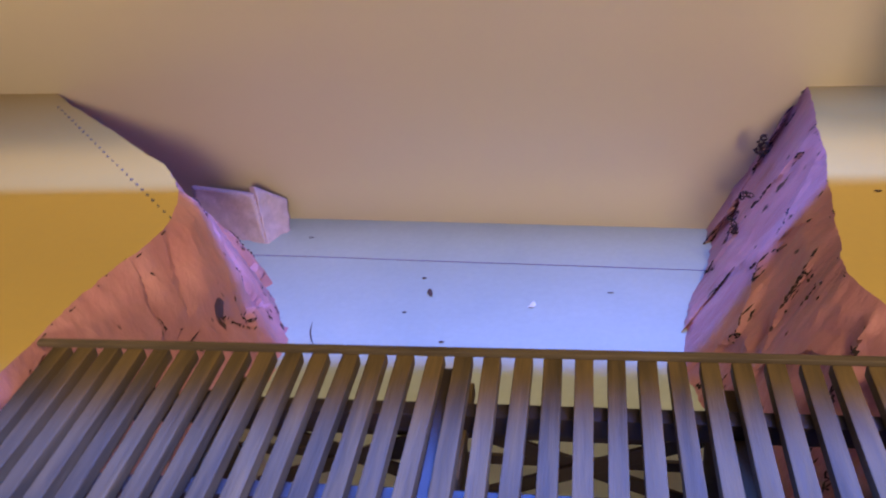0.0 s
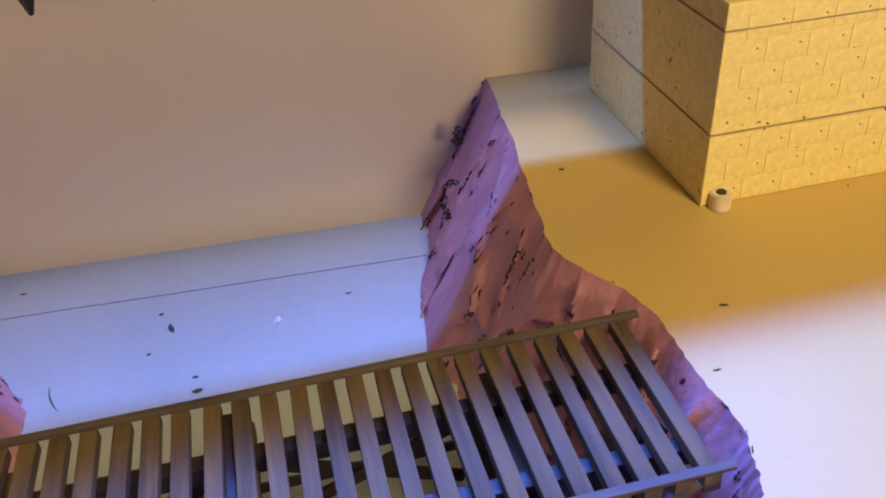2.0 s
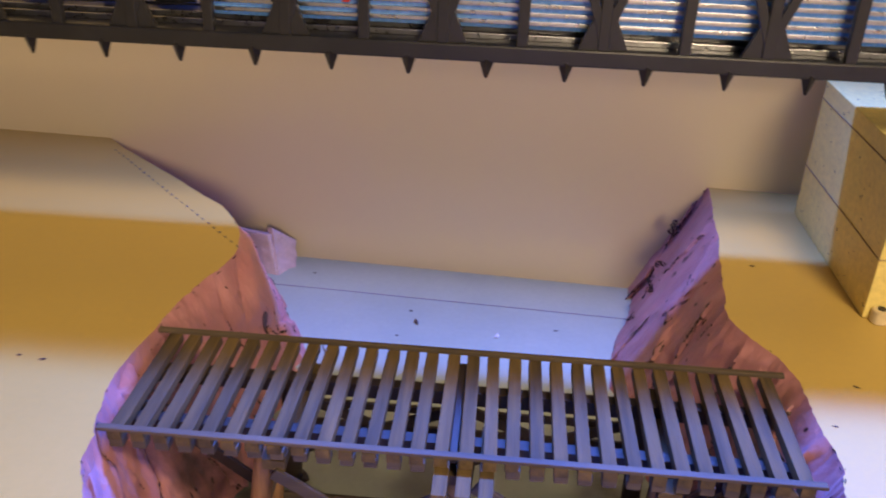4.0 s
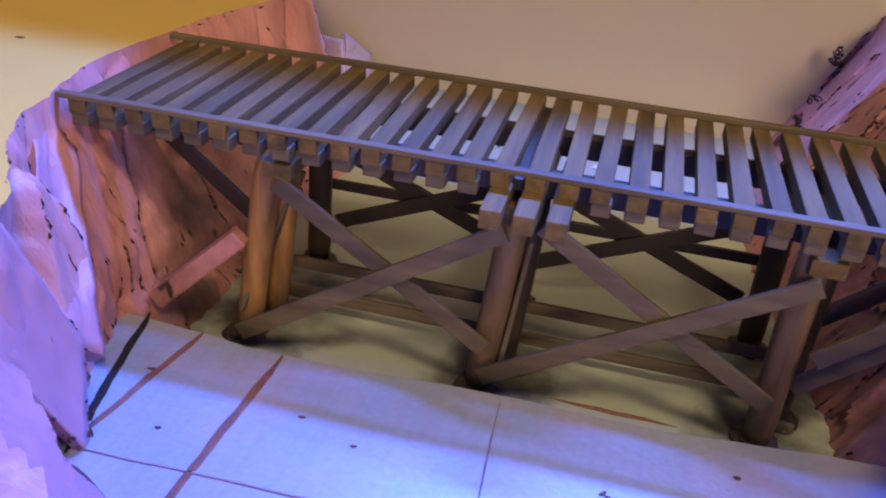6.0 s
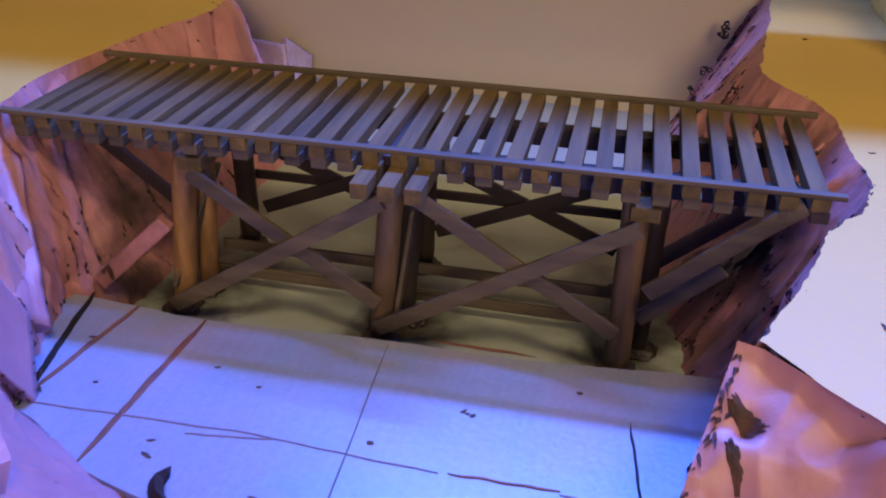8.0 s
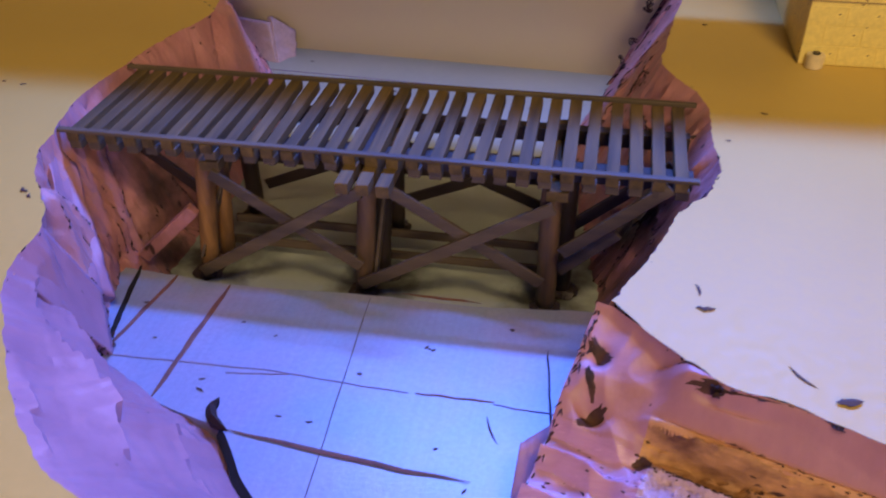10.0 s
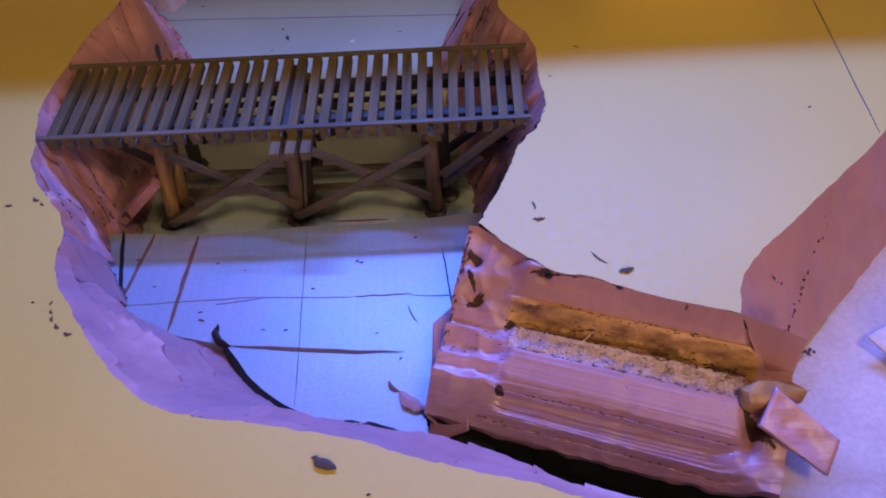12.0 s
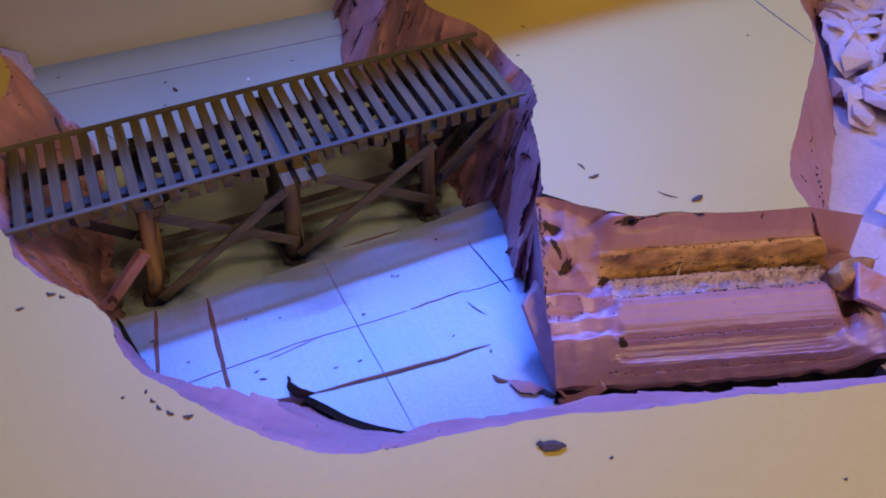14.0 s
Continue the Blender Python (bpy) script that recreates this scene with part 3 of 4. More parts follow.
def chunk_bm(size, seed, n=16):
    """A broken piece of foam: a few flat cut faces with slightly worn edges."""
    rg = random.Random(int(seed * 10))
    bm = bmesh.new()
    for _ in range(n):
        p = Vector([rg.uniform(-1, 1) for _ in range(3)])
        k = max(abs(c) for c in p)
        p = p / k * rg.uniform(0.75, 1.0)
        bm.verts.new((p.x * size[0] / 2, p.y * size[1] / 2, p.z * size[2] / 2))
    r = bmesh.ops.convex_hull(bm, input=bm.verts[:])
    loose = [v for v in bm.verts if not v.link_faces]
    bmesh.ops.delete(bm, geom=loose, context="VERTS")
    bmesh.ops.bevel(bm, geom=bm.edges[:], offset=min(size) * 0.03, segments=1, affect="EDGES")
    return bm


def flake_bm(corners, thick):
    """A thin cut plate between four corners, with thickness and a slightly bowed, rough face."""
    a, b, c, d = (Vector(p) for p in corners)
    nrm = (b - a).cross(d - a).normalized()
    bm = bmesh.new()
    n, sides = 16, []
    for side in (0, 1):
        g = []
        for i in range(n + 1):
            row = []
            for j in range(n + 1):
                u, v = i / n, j / n
                p = a.lerp(b, u).lerp(d.lerp(c, u), v)
                bow = 0.9 * math.sin(math.pi * u) * math.sin(math.pi * v) + 0.5 * noise.noise(p * 160) + 0.25 * noise.noise(Vector((u * 30, v * 3, side)))
                row.append(bm.verts.new(p + nrm * (thick * (side - 0.5) + thick * 0.5 * bow)))
            g.append(row)
        sides.append(g)
        for i in range(n):
            for j in range(n):
                bm.faces.new((g[i][j], g[i + 1][j], g[i + 1][j + 1], g[i][j + 1])).smooth = True
    rim = [(i, 0) for i in range(n)] + [(n, j) for j in range(n)] + [(i, n) for i in range(n, 0, -1)] + [(0, j) for j in range(n, 0, -1)]
    for (i, j), (k, l) in zip(rim, rim[1:] + rim[:1]):
        bm.faces.new((sides[0][i][j], sides[0][k][l], sides[1][k][l], sides[1][i][j]))
    bmesh.ops.recalc_face_normals(bm, faces=bm.faces[:])
    return bm


for text, thick, corners in (
        ("upright pink foam flake at the mouth of the ledge", 0.0030, ((0.0935, -0.125, -0.0455), (0.1065, -0.115, -0.0410), (0.1120, -0.188, -0.0560), (0.0900, -0.186, -0.0735))),
        ("smooth pink foam flap on the canyon bank", 0.0060, ((-0.163, -0.008, -0.002), (-0.153, -0.003, -0.020), (-0.118, -0.050, -0.066), (-0.125, -0.065, -0.048))),
        ("flat brownish pink foam panel in a notch of the bank", 0.0030, ((-0.1120, -0.1110, -0.0030), (-0.1190, -0.0790, -0.0020), (-0.1150, -0.0600, -0.0520), (-0.1030, -0.0800, -0.0750))),
        ("pink foam plate with painted-in light against the wall at the canyon end", 0.0040, ((-0.214, 0.322, -0.062), (-0.166, 0.310, -0.062), (-0.158, 0.296, -0.098), (-0.206, 0.308, -0.098))),
        ("pink foam plate standing on edge at the canyon end", 0.0060, ((-0.168, 0.312, -0.058), (-0.152, 0.324, -0.074), (-0.150, 0.312, -0.098), (-0.160, 0.296, -0.098))),
        ("pink foam flake beside the side canyon", 0.0040, ((0.262, -0.190, -0.022), (0.290, -0.212, -0.036), (0.282, -0.226, -0.044), (0.252, -0.206, -0.030)))):
    # plates at the canyon end take pale foam in place of blue light
    tagged(part("foam_flake", flake_bm(corners, thick), M_SHARD if "canyon end" in text else M_FOAM_LONG if "side canyon" in text else M_FOAM), text, "foam piece", group="foam flakes")
for size, at, rot, seed, mat, text in (
        ((0.034, 0.013, 0.014), (0.262, -0.190, -0.030), (10, 12, 8), 3.0, M_FOAM_BROWN, "tan scorched foam lump at the end of the ledge"),):
    tagged(part("foam_chunk", chunk_bm(size, seed, 60), mat, m=pose(*at, *rot)), text, "foam piece", group="loose foam lumps")

tagged(part("foam_strip", beam_bm((-0.126, -0.002, -0.074), (-0.094, 0.004, -0.044), 0.006, 0.0070, 0.001), M_FOAM_CUT), "pink foam strip leaning between bank and trestle post", "foam piece")
# patches colour the hollows dark, for their depth as well as for scorch
for x, y, l, w, t in ((0.1620, -0.1285, 0.024, 0.0014, -15), (0.1500, -0.1205, 0.010, 0.0010, -32), (0.1190, -0.1075, 0.010, 0.0034, -40), (0.1165, -0.1180, 0.008, 0.0024, -70), (0.1180, -0.1265, 0.009, 0.0040, 25), (0.1366, -0.1385, 0.0050, 0.0034, 0), (0.2535, -0.2020, 0.020, 0.0050, -62), (0.2440, -0.1720, 0.016, 0.0036, -20), (0.2140, -0.1640, 0.014, 0.0020, -20), (0.1285, -0.1735, 0.0036, 0.0040, 40)):
    # a ragged patch that hugs the ledge
    bm = bmesh.new()
    bmesh.ops.create_icosphere(bm, subdivisions=4, radius=0.5)
    turn = Matrix.Rotation(radians(t), 3, "Z")
    for v in bm.verts:
        rag = 1 + 0.75 * noise.noise(v.co * 5 + Vector((x * 900, y * 300, 0)))
        p = turn @ Vector((v.co.x * l * rag, v.co.y * w * rag, 0)) + Vector((x, y, 0))
        rel = p - Vector((0.122, -0.094, 0))
        s, o = rel.dot(LEDGE_X), rel.dot(LEDGE_N)
        o = max(o, along(LEDGE_RIM, s) + 0.0004)
        h = ledge_height(s, o) * ease((o - along(LEDGE_RIM, s)) / 0.004 + 0.35)
        v.co = ledge_point(s, o) + Vector((0, 0, min(h, 0) + v.co.z * 0.0011 + 0.0001))
    tagged(part("scorch_hollow_patch", bm, M_SCORCH_CREVICE), "dark scorched patch that also paints a hollow's depth in the ledge", "melted spot", group="melted spots on the ledge")
# dark lumps draw the shade of the crevices, along with some melted burrs
spots = []
rg = random.Random(21)
for o, n, spread, s0, s1 in ((0.0392, 150, 0.0004, 0.030, 0.150), (0.0290, 36, 0.0006, 0.05, 0.14), (0.0345, 150, 0.0016, 0.06, 0.150), (0.0515, 70, 0.0005, 0.034, 0.148), (0.0722, 60, 0.0005, 0.045, 0.152), (0.0850, 90, 0.0006, 0.02, 0.15), (0.0470, 24, 0.008, -0.004, 0.03), (0.0450, 30, 0.004, 0.03, 0.15)):
    for k in range(n):
        s, w = rg.uniform(s0, s1), o + rg.gauss(0, spread)
        spots.append((ledge_point(s, w) + Vector((0, 0, ledge_height(s, w))), LEDGE_X + Vector((0, rg.uniform(-0.2, 0.2), rg.uniform(-0.2, 0.2))), rg.uniform(0.0002, 0.0006), rg.uniform(0.0006, 0.0036)))
for k in range(34):
    w = rg.uniform(0.0, 0.06)
    s = -0.0055 + abs(rg.gauss(0, 0.0014))
    spots.append((ledge_point(s, w) + Vector((0, 0, ledge_height(s, w))), LEDGE_N + Vector((rg.uniform(-0.4, 0.4), 0, 0)), rg.uniform(0.0003, 0.0008), rg.uniform(0.003, 0.010)))
for a, b, n, r in (((-0.1120, -0.1115, -0.004), (-0.1025, -0.0805, -0.0745), 36, 0.0005), ((-0.1140, -0.0600, -0.053), (-0.1020, -0.0800, -0.075), 30, 0.0006), ((0.318, -0.082, -0.018), (0.276, -0.160, -0.033), 34, 0.0007), ((0.331, -0.068, -0.018), (0.360, -0.030, -0.020), 10, 0.0012), ((0.276, -0.160, -0.033), (0.300, -0.150, -0.050), 24, 0.0009)):
    a, b = Vector(a), Vector(b)
    for k in range(n):
        p = a.lerp(b, rg.random()) + Vector((rg.gauss(0, 0.0008), rg.gauss(0, 0.0008), rg.gauss(0, 0.0008)))
        spots.append((p, b - a + Vector((rg.gauss(0, 0.01), rg.gauss(0, 0.01), 0)), r * rg.uniform(0.6, 1.6), rg.uniform(0.001, 0.004)))
marks("ledge_crevice_marks", spots, M_SCORCH_CREVICE, "dark lumps painting crevice shade between the ledge layers, with melted burrs", "burrs")
# crumbs of torn foam along the trough of the ledge, and chips piled in the side canyon
bm = bmesh.new()
for k in range(420):
    u, w = random.uniform(0.032, 0.149), random.uniform(0.0405, 0.0505)
    p = ledge_point(u, w) + Vector((0, 0, ledge_height(u, w)))
    r = random.uniform(0.0003, 0.0008)
    bmesh.ops.create_icosphere(bm, subdivisions=1, radius=r, matrix=Matrix.Translation(p) @ Euler([random.uniform(0, 6) for _ in range(3)]).to_matrix().to_4x4() @ Matrix.Diagonal((1.6, 1, 0.7, 1)))
tagged(part("foam_crumbs", bm, M_CRUMB), "pale torn foam crumbs along the trough", "foam crumbs", kind="stuff")
rng = random.Random(11)
chip_meshes = [mesh_of(chunk_bm((0.056, 0.034, 0.014), 20 + 3 * k, 13), "foam_chip", M_SHARD) for k in range(12)]
for k in range(170):
    u, w = rng.random(), rng.random()
    p = Vector((0.385, -0.060, 0)).lerp(Vector((0.50, 0.11, 0)), u) + Vector((0.150 * w, -0.09 * w, -0.056 + 0.014 * rng.random() + 0.012 * u))
    ob = new("foam_chip", chip_meshes[k % 12])
    ob.matrix_basis = pose(*p, rng.uniform(-30, 30), rng.uniform(-30, 30), rng.gauss(35, 35)) @ Matrix.Diagonal((rng.uniform(0.35, 1.0), rng.uniform(0.4, 1.0), rng.uniform(0.5, 1.0), 1))
    tagged(ob, "pale broken foam chip in the side canyon", "foam chip", group="foam chips in the side canyon")
tagged(part("foam_plate", chunk_bm((0.13, 0.085, 0.024), 55, 30), M_SHARD, m=pose(0.405, -0.135, -0.054, 4, -6, 38)), "pale lavender foam plate in the side canyon", "foam piece")
tagged(part("black_wire", beam_bm((0.394, -0.088, -0.036), (0.444, -0.180, -0.034), 0.003, 0.003), M_BURNT_GAP), "black wire lying in the side canyon", "wire")

# ---------------------------------------------------------------- trestle bridge
trestle = tagged(empty("trestle_bridge", (0, 0.04, -0.092)), "brown stained wooden trestle bridge across the foam canyon", "bridge")
BASE = Matrix.Translation((0, -0.04, 0.092))


def under(name, bm, mat, label="", m=None):
    return part(name, bm, mat, trestle, label, BASE @ (m or Matrix()))


PITCH = 0.0104
tie_meshes = []
for k in range(6):
    bm = box_bm(0.0060 + 0.0004 * random.random(), 0.0795, 0.0052, 0.0005)
    for v in bm.verts:
        v.co.x += 0.00025 * noise.noise(Vector((v.co.y * 60, k * 3.1, v.co.z * 100)))
    tie_meshes.append(mesh_of(bm, "tie", M_WOOD))
for k in range(30):
    x = (k - 14.5) * PITCH
    ob = new("tie", tie_meshes[k % 6])
    ob.parent = trestle
    ob.matrix_basis = BASE @ pose(x + random.uniform(-0.0003, 0.0003), 0.040 + random.uniform(-0.0006, 0.0006), -0.0046 + random.uniform(-0.0002, 0.0002), 0, 0, random.uniform(-0.6, 0.6))
# guard strips on the tie ends
under("guard_strip", beam_bm((-0.158, 0.0018, -0.0012), (0.158, 0.0018, -0.0012), 0.0036, 0.0018), M_WOODX, "thin brown strip along the tie ends")
under("guard_strip", beam_bm((-0.160, 0.0795, -0.0010), (0.160, 0.0795, -0.0010), 0.0030, 0.0022), M_WOODX, "thin brown strip along the tie ends")
# stringers and the joint bar
for y in (0.0195, 0.0575):
    under("stringer", beam_bm((-0.157, y, -0.0115), (0.157, y, -0.0115), 0.0065, 0.0080), M_DARK, "black-stained stringer under the ties")
under("joint_bar", beam_bm((0.0, 0.006, -0.0075), (0.0, 0.076, -0.0075), 0.0036, 0.0040), M_DARK, "black bar between two ties")
# three long ties that stick out over the middle bent
for x in (-0.0045, 0.0055, 0.0152):
    under("long_tie", beam_bm((x, -0.0165, -0.0102), (x, 0.03, -0.0102), 0.0064, 0.0062), M_WOOD, "long tie end projecting from the deck")
# short blocks under the guard strip
block = mesh_of(box_bm(0.0062, 0.006, 0.0048, 0.0005), "tie_block", M_WOODX)
for k in range(30):
    x = (k - 14.5) * PITCH + 0.0004
    if abs(x - 0.005) > 0.018:
        ob = new("tie_block", block)
        ob.parent = trestle
        ob.matrix_basis = BASE @ pose(x, 0.0042, -0.0092, 0, 0, random.uniform(-3, 3))


def bent(front, back):
    """Posts of one bent with its cap: each post is (top x, top y, foot x, foot y, radius, material)."""
    for tx, ty, fx, fy, r, mat in front + back:
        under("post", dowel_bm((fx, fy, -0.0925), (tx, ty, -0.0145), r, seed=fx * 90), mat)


# dark wood puts the shade of the rear posts into their colour
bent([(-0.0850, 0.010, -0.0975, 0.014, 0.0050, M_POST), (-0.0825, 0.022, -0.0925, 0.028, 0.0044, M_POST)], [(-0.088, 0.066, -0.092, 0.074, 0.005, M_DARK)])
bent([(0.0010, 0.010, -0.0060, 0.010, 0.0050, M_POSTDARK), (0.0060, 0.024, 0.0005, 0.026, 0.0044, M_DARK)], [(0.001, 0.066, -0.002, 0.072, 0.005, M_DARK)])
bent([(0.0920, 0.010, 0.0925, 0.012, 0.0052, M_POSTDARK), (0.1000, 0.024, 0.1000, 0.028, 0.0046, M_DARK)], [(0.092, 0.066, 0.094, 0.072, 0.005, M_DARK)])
for x in (-0.080, 0.003, 0.095):
    under("cap", beam_bm((x, 0.003, -0.0165), (x, 0.078, -0.0165), 0.0105, 0.0055), M_WOOD)
# dark blobs round the feet of the posts
for x, y, r in ((-0.0975, 0.012, 0.0085), (-0.0925, 0.028, 0.007), (-0.006, 0.010, 0.0080), (0.003, 0.026, 0.007), (0.0925, 0.012, 0.0080), (0.101, 0.028, 0.008), (-0.092, 0.074, 0.008), (-0.002, 0.072, 0.008), (0.094, 0.072, 0.008)):
    bm = bmesh.new()
    bmesh.ops.create_icosphere(bm, subdivisions=3, radius=1.0)
    for v in bm.verts:
        k = 1 + 0.35 * noise.noise(v.co * 2.2 + Vector((x * 500, y * 500, 0)))
        v.co = Vector((v.co.x * r * k, v.co.y * r * k, max(v.co.z, -0.1) * 0.0035 * k))
    under("foot_blob", bm, M_DARK, "black blob round the post foot", Matrix.Translation((x, y, -0.0915)))
# front braces
for a, b in (((-0.0800, -0.0200), (-0.004, -0.069)), ((-0.001, -0.0215), (-0.094, -0.082)), ((0.0100, -0.0185), (0.090, -0.068)), ((0.094, -0.0205), (-0.004, -0.079)), ((0.099, -0.048), (0.146, -0.006))):
    y = 0.0022 if a[0] < b[0] else -0.0005
    under("brace", beam_bm((a[0], y, a[1]), (b[0], y, b[1]), 0.0020, 0.0064, up=(0, 0, 1)), M_WOODX)
# side braces from post to post and to the banks
under("brace", beam_bm((-0.0965, 0.008, -0.078), (-0.0800, 0.026, -0.026), 0.0056, 0.0018, up=(1, 0, 0)), M_WOODX)
under("brace", beam_bm((0.0010, 0.008, -0.085), (0.0065, 0.026, -0.026), 0.0056, 0.0018, up=(1, 0, 0)), M_WOODX)
under("brace", beam_bm((0.100, 0.030, -0.052), (0.148, 0.030, -0.010), 0.0020, 0.0064), M_DARK)
under("brace", beam_bm((0.098, 0.012, -0.066), (0.125, 0.006, -0.036), 0.0020, 0.0060), M_WOODX)
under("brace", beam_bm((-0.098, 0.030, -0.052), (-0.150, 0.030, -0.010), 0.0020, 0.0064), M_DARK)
# back braces and girts; dark wood paints in the shade of the rear ones
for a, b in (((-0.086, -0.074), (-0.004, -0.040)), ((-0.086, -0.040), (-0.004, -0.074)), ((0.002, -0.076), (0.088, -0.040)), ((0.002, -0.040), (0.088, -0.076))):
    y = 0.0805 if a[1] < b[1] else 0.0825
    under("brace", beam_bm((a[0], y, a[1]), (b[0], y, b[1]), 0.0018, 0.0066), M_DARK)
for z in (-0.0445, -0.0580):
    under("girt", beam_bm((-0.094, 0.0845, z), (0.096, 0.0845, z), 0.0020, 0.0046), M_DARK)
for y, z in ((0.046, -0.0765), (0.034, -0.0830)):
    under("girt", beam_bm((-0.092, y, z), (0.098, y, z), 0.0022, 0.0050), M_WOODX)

# ---------------------------------------------------------------- upper bridge of black plastic
upper = tagged(empty("truss_bridge", (0, 0.20, 0.122)), "black plastic truss railway bridge with an added shade deck over the layout's back", "bridge")
UP = Matrix.Translation((0, -0.20, -0.122))


def over(name, bm, mat, label="", m=None):
    return part(name, bm, mat, upper, label, UP @ (m or Matrix()))


bm = bmesh.new()
bmesh.ops.create_cone(bm, segments=4, radius1=0.0046, radius2=0.0008, depth=0.011, cap_ends=True, matrix=pose(0, 0, 0.1235, 180, 0, 0))
bracket_mesh = mesh_of(bm, "bracket", M_BLACK)
post_mesh = mesh_of(beam_bm((0, 0, 0.132), (0, 0, 0.198), 0.005, 0.006, 0.0006, up=(1, 0, 0)), "truss_post", M_BLACK)
lean_mesh = mesh_of(beam_bm((0, 0, 0.142), (0.0205, 0, 0.198), 0.004, 0.005, 0.0005), "diagonal", M_BLACK)
bm = bmesh.new()
vs = [bm.verts.new((dx, dy, z)) for dy in (-0.0015, 0.0015) for dx, z in ((-0.014, 0.133), (0.014, 0.133), (0.006, 0.152), (-0.006, 0.152))]
for q in ((0, 1, 2, 3), (7, 6, 5, 4), (0, 4, 5, 1), (1, 5, 6, 2), (2, 6, 7, 3), (3, 7, 4, 0)):
    bm.faces.new([vs[i] for i in q])
gusset_mesh = mesh_of(bm, "gusset", M_BLACK)
for y in (0.163, 0.226):
    over("bottom_chord", beam_bm((-0.75, y, 0.1315), (0.75, y, 0.1315), 0.007, 0.009, 0.001), M_BLACK)
    over("top_chord", beam_bm((-0.75, y, 0.1985), (0.75, y, 0.1985), 0.007, 0.007, 0.001), M_BLACK)
    for k in range(-17, 18):
        x = k * 0.0415 + 0.001
        for me, dx, flip in ((bracket_mesh, 0, 1), (post_mesh, 0.018, 1)) + (((gusset_mesh, 0.018, 1), (lean_mesh, 0.018, 1), (lean_mesh, 0.018, -1)) if k % 2 else ()):
            ob = new(me.name, me)
            ob.parent = upper
            ob.matrix_basis = UP @ pose(x + dx, y, 0, 0, 0, 0 if flip > 0 else 180)
over("track_bed", box_bm(1.5, 0.058, 0.004, 0.0005, m=pose(0, 0.1945, 0.1325)), M_BLACK)
# unseen top sheet, added to block the blue strip light
over("added_shade_deck", box_bm(1.5, 0.058, 0.004, 0.0005, m=pose(0, 0.1945, 0.2005)), M_BLACK)
for y in (0.180, 0.196):
    over("rail", beam_bm((-0.75, y, 0.1360), (0.75, y, 0.1360), 0.002, 0.003, 0.0004), M_RAIL)

# ribbed silver coach standing on the upper bridge
coach = tagged(empty("model_coach", (0.08, 0.188, 0.1375)), "ribbed silver model railway coach on the black bridge", "model train")
CO = Matrix.Translation((-0.08, -0.188, -0.1375))
# body coloured blue to paint in the strip light's reflection
part("body", box_bm(0.46, 0.030, 0.036, 0.003, m=pose(0.08, 0.188, 0.1595)), M_COACH, coach, "", CO)
for k in range(7):
    part("rib", beam_bm((-0.148, 0.1725, 0.1455 + k * 0.0045), (0.308, 0.1725, 0.1455 + k * 0.0045), 0.0016, 0.0022, 0.0004), M_RAIL, coach, "", CO)
part("red_panel", box_bm(0.004, 0.0012, 0.012, 0.0003, m=pose(-0.075, 0.1718, 0.158)), M_RED, coach, "small red panel", CO)
wheel = bmesh.new()
bmesh.ops.create_cone(wheel, segments=20, radius1=0.0055, radius2=0.0055, depth=0.018, cap_ends=True, matrix=pose(0, 0, 0, 90, 0, 0))
wheel_mesh = mesh_of(wheel, "wheel_set", M_BLACK)
for x in (-0.12, -0.09, 0.25, 0.28):
    ob = new("wheel_set", wheel_mesh)
    ob.parent = coach
    ob.matrix_basis = CO @ pose(x, 0.188, 0.1430)
led = tagged(empty("led_strip", (0, 0.319, 0.462)), "blue diode strip light along the wall", "strip light")
part("channel", box_bm(1.5, 0.012, 0.018, 0.001), M_BLACK, led)

# ---------------------------------------------------------------- card building
building = tagged(empty("card_building", (0.2765, 0.208, 0)), "cream card building with printed brick courses standing on the layout", "building")
CB = Matrix.Translation((-0.2765, -0.208, 0))
bx0, bx1, by0, by1, bh = 0.218, 0.335, 0.140, 0.276, 0.095
part("body", box_bm(bx1 - bx0, by1 - by0, bh, 0.0008, m=pose((bx0 + bx1) / 2, (by0 + by1) / 2, bh / 2)), M_CARD, building, "", CB)
for z in (0.0365, 0.0835):
    part("course_line", box_bm(bx1 - bx0 + 0.0008, 0.0006, 0.0007, m=pose((bx0 + bx1) / 2, by0 - 0.0002, z)), M_GROOVE, building, "", CB)
    part("course_line", box_bm(0.0006, by1 - by0, 0.0007, m=pose(bx0 - 0.0002, (by0 + by1) / 2, z)), M_GROOVE, building, "", CB)
for x in (bx0 + 0.008, bx1 - 0.008):
    bm = bmesh.new()
    bmesh.ops.create_cone(bm, segments=28, radius1=0.0050, radius2=0.0050, depth=0.008, cap_ends=True, matrix=pose(x, by0 - 0.003, 0.004))
    bmesh.ops.bevel(bm, geom=[e for e in bm.edges if abs(e.verts[0].co.z - e.verts[1].co.z) < 1e-5], offset=0.0006, segments=2, affect="EDGES")
    foot = part("corner_foot", bm, M_PLASTIC, building, "round cream plastic foot with a black hole", CB)
    bm = bmesh.new()
    bmesh.ops.create_cone(bm, segments=20, radius1=0.0026, radius2=0.0022, depth=0.0016, cap_ends=True, matrix=pose(x, by0 - 0.003, 0.0078))
    part("hole", bm, M_BLACK, foot, "black hole")
tagged(part("roof_block", box_bm(0.020, 0.016, 0.010, 0.003, m=pose(0.236, 0.156, 0.1002)), M_BLACK), "black plastic block on the card building", "block")
# raised bricks on the front of the card building
brick_mesh = mesh_of(box_bm(0.0192, 0.0006, 0.0104, 0.0002), "brick", M_CARD)
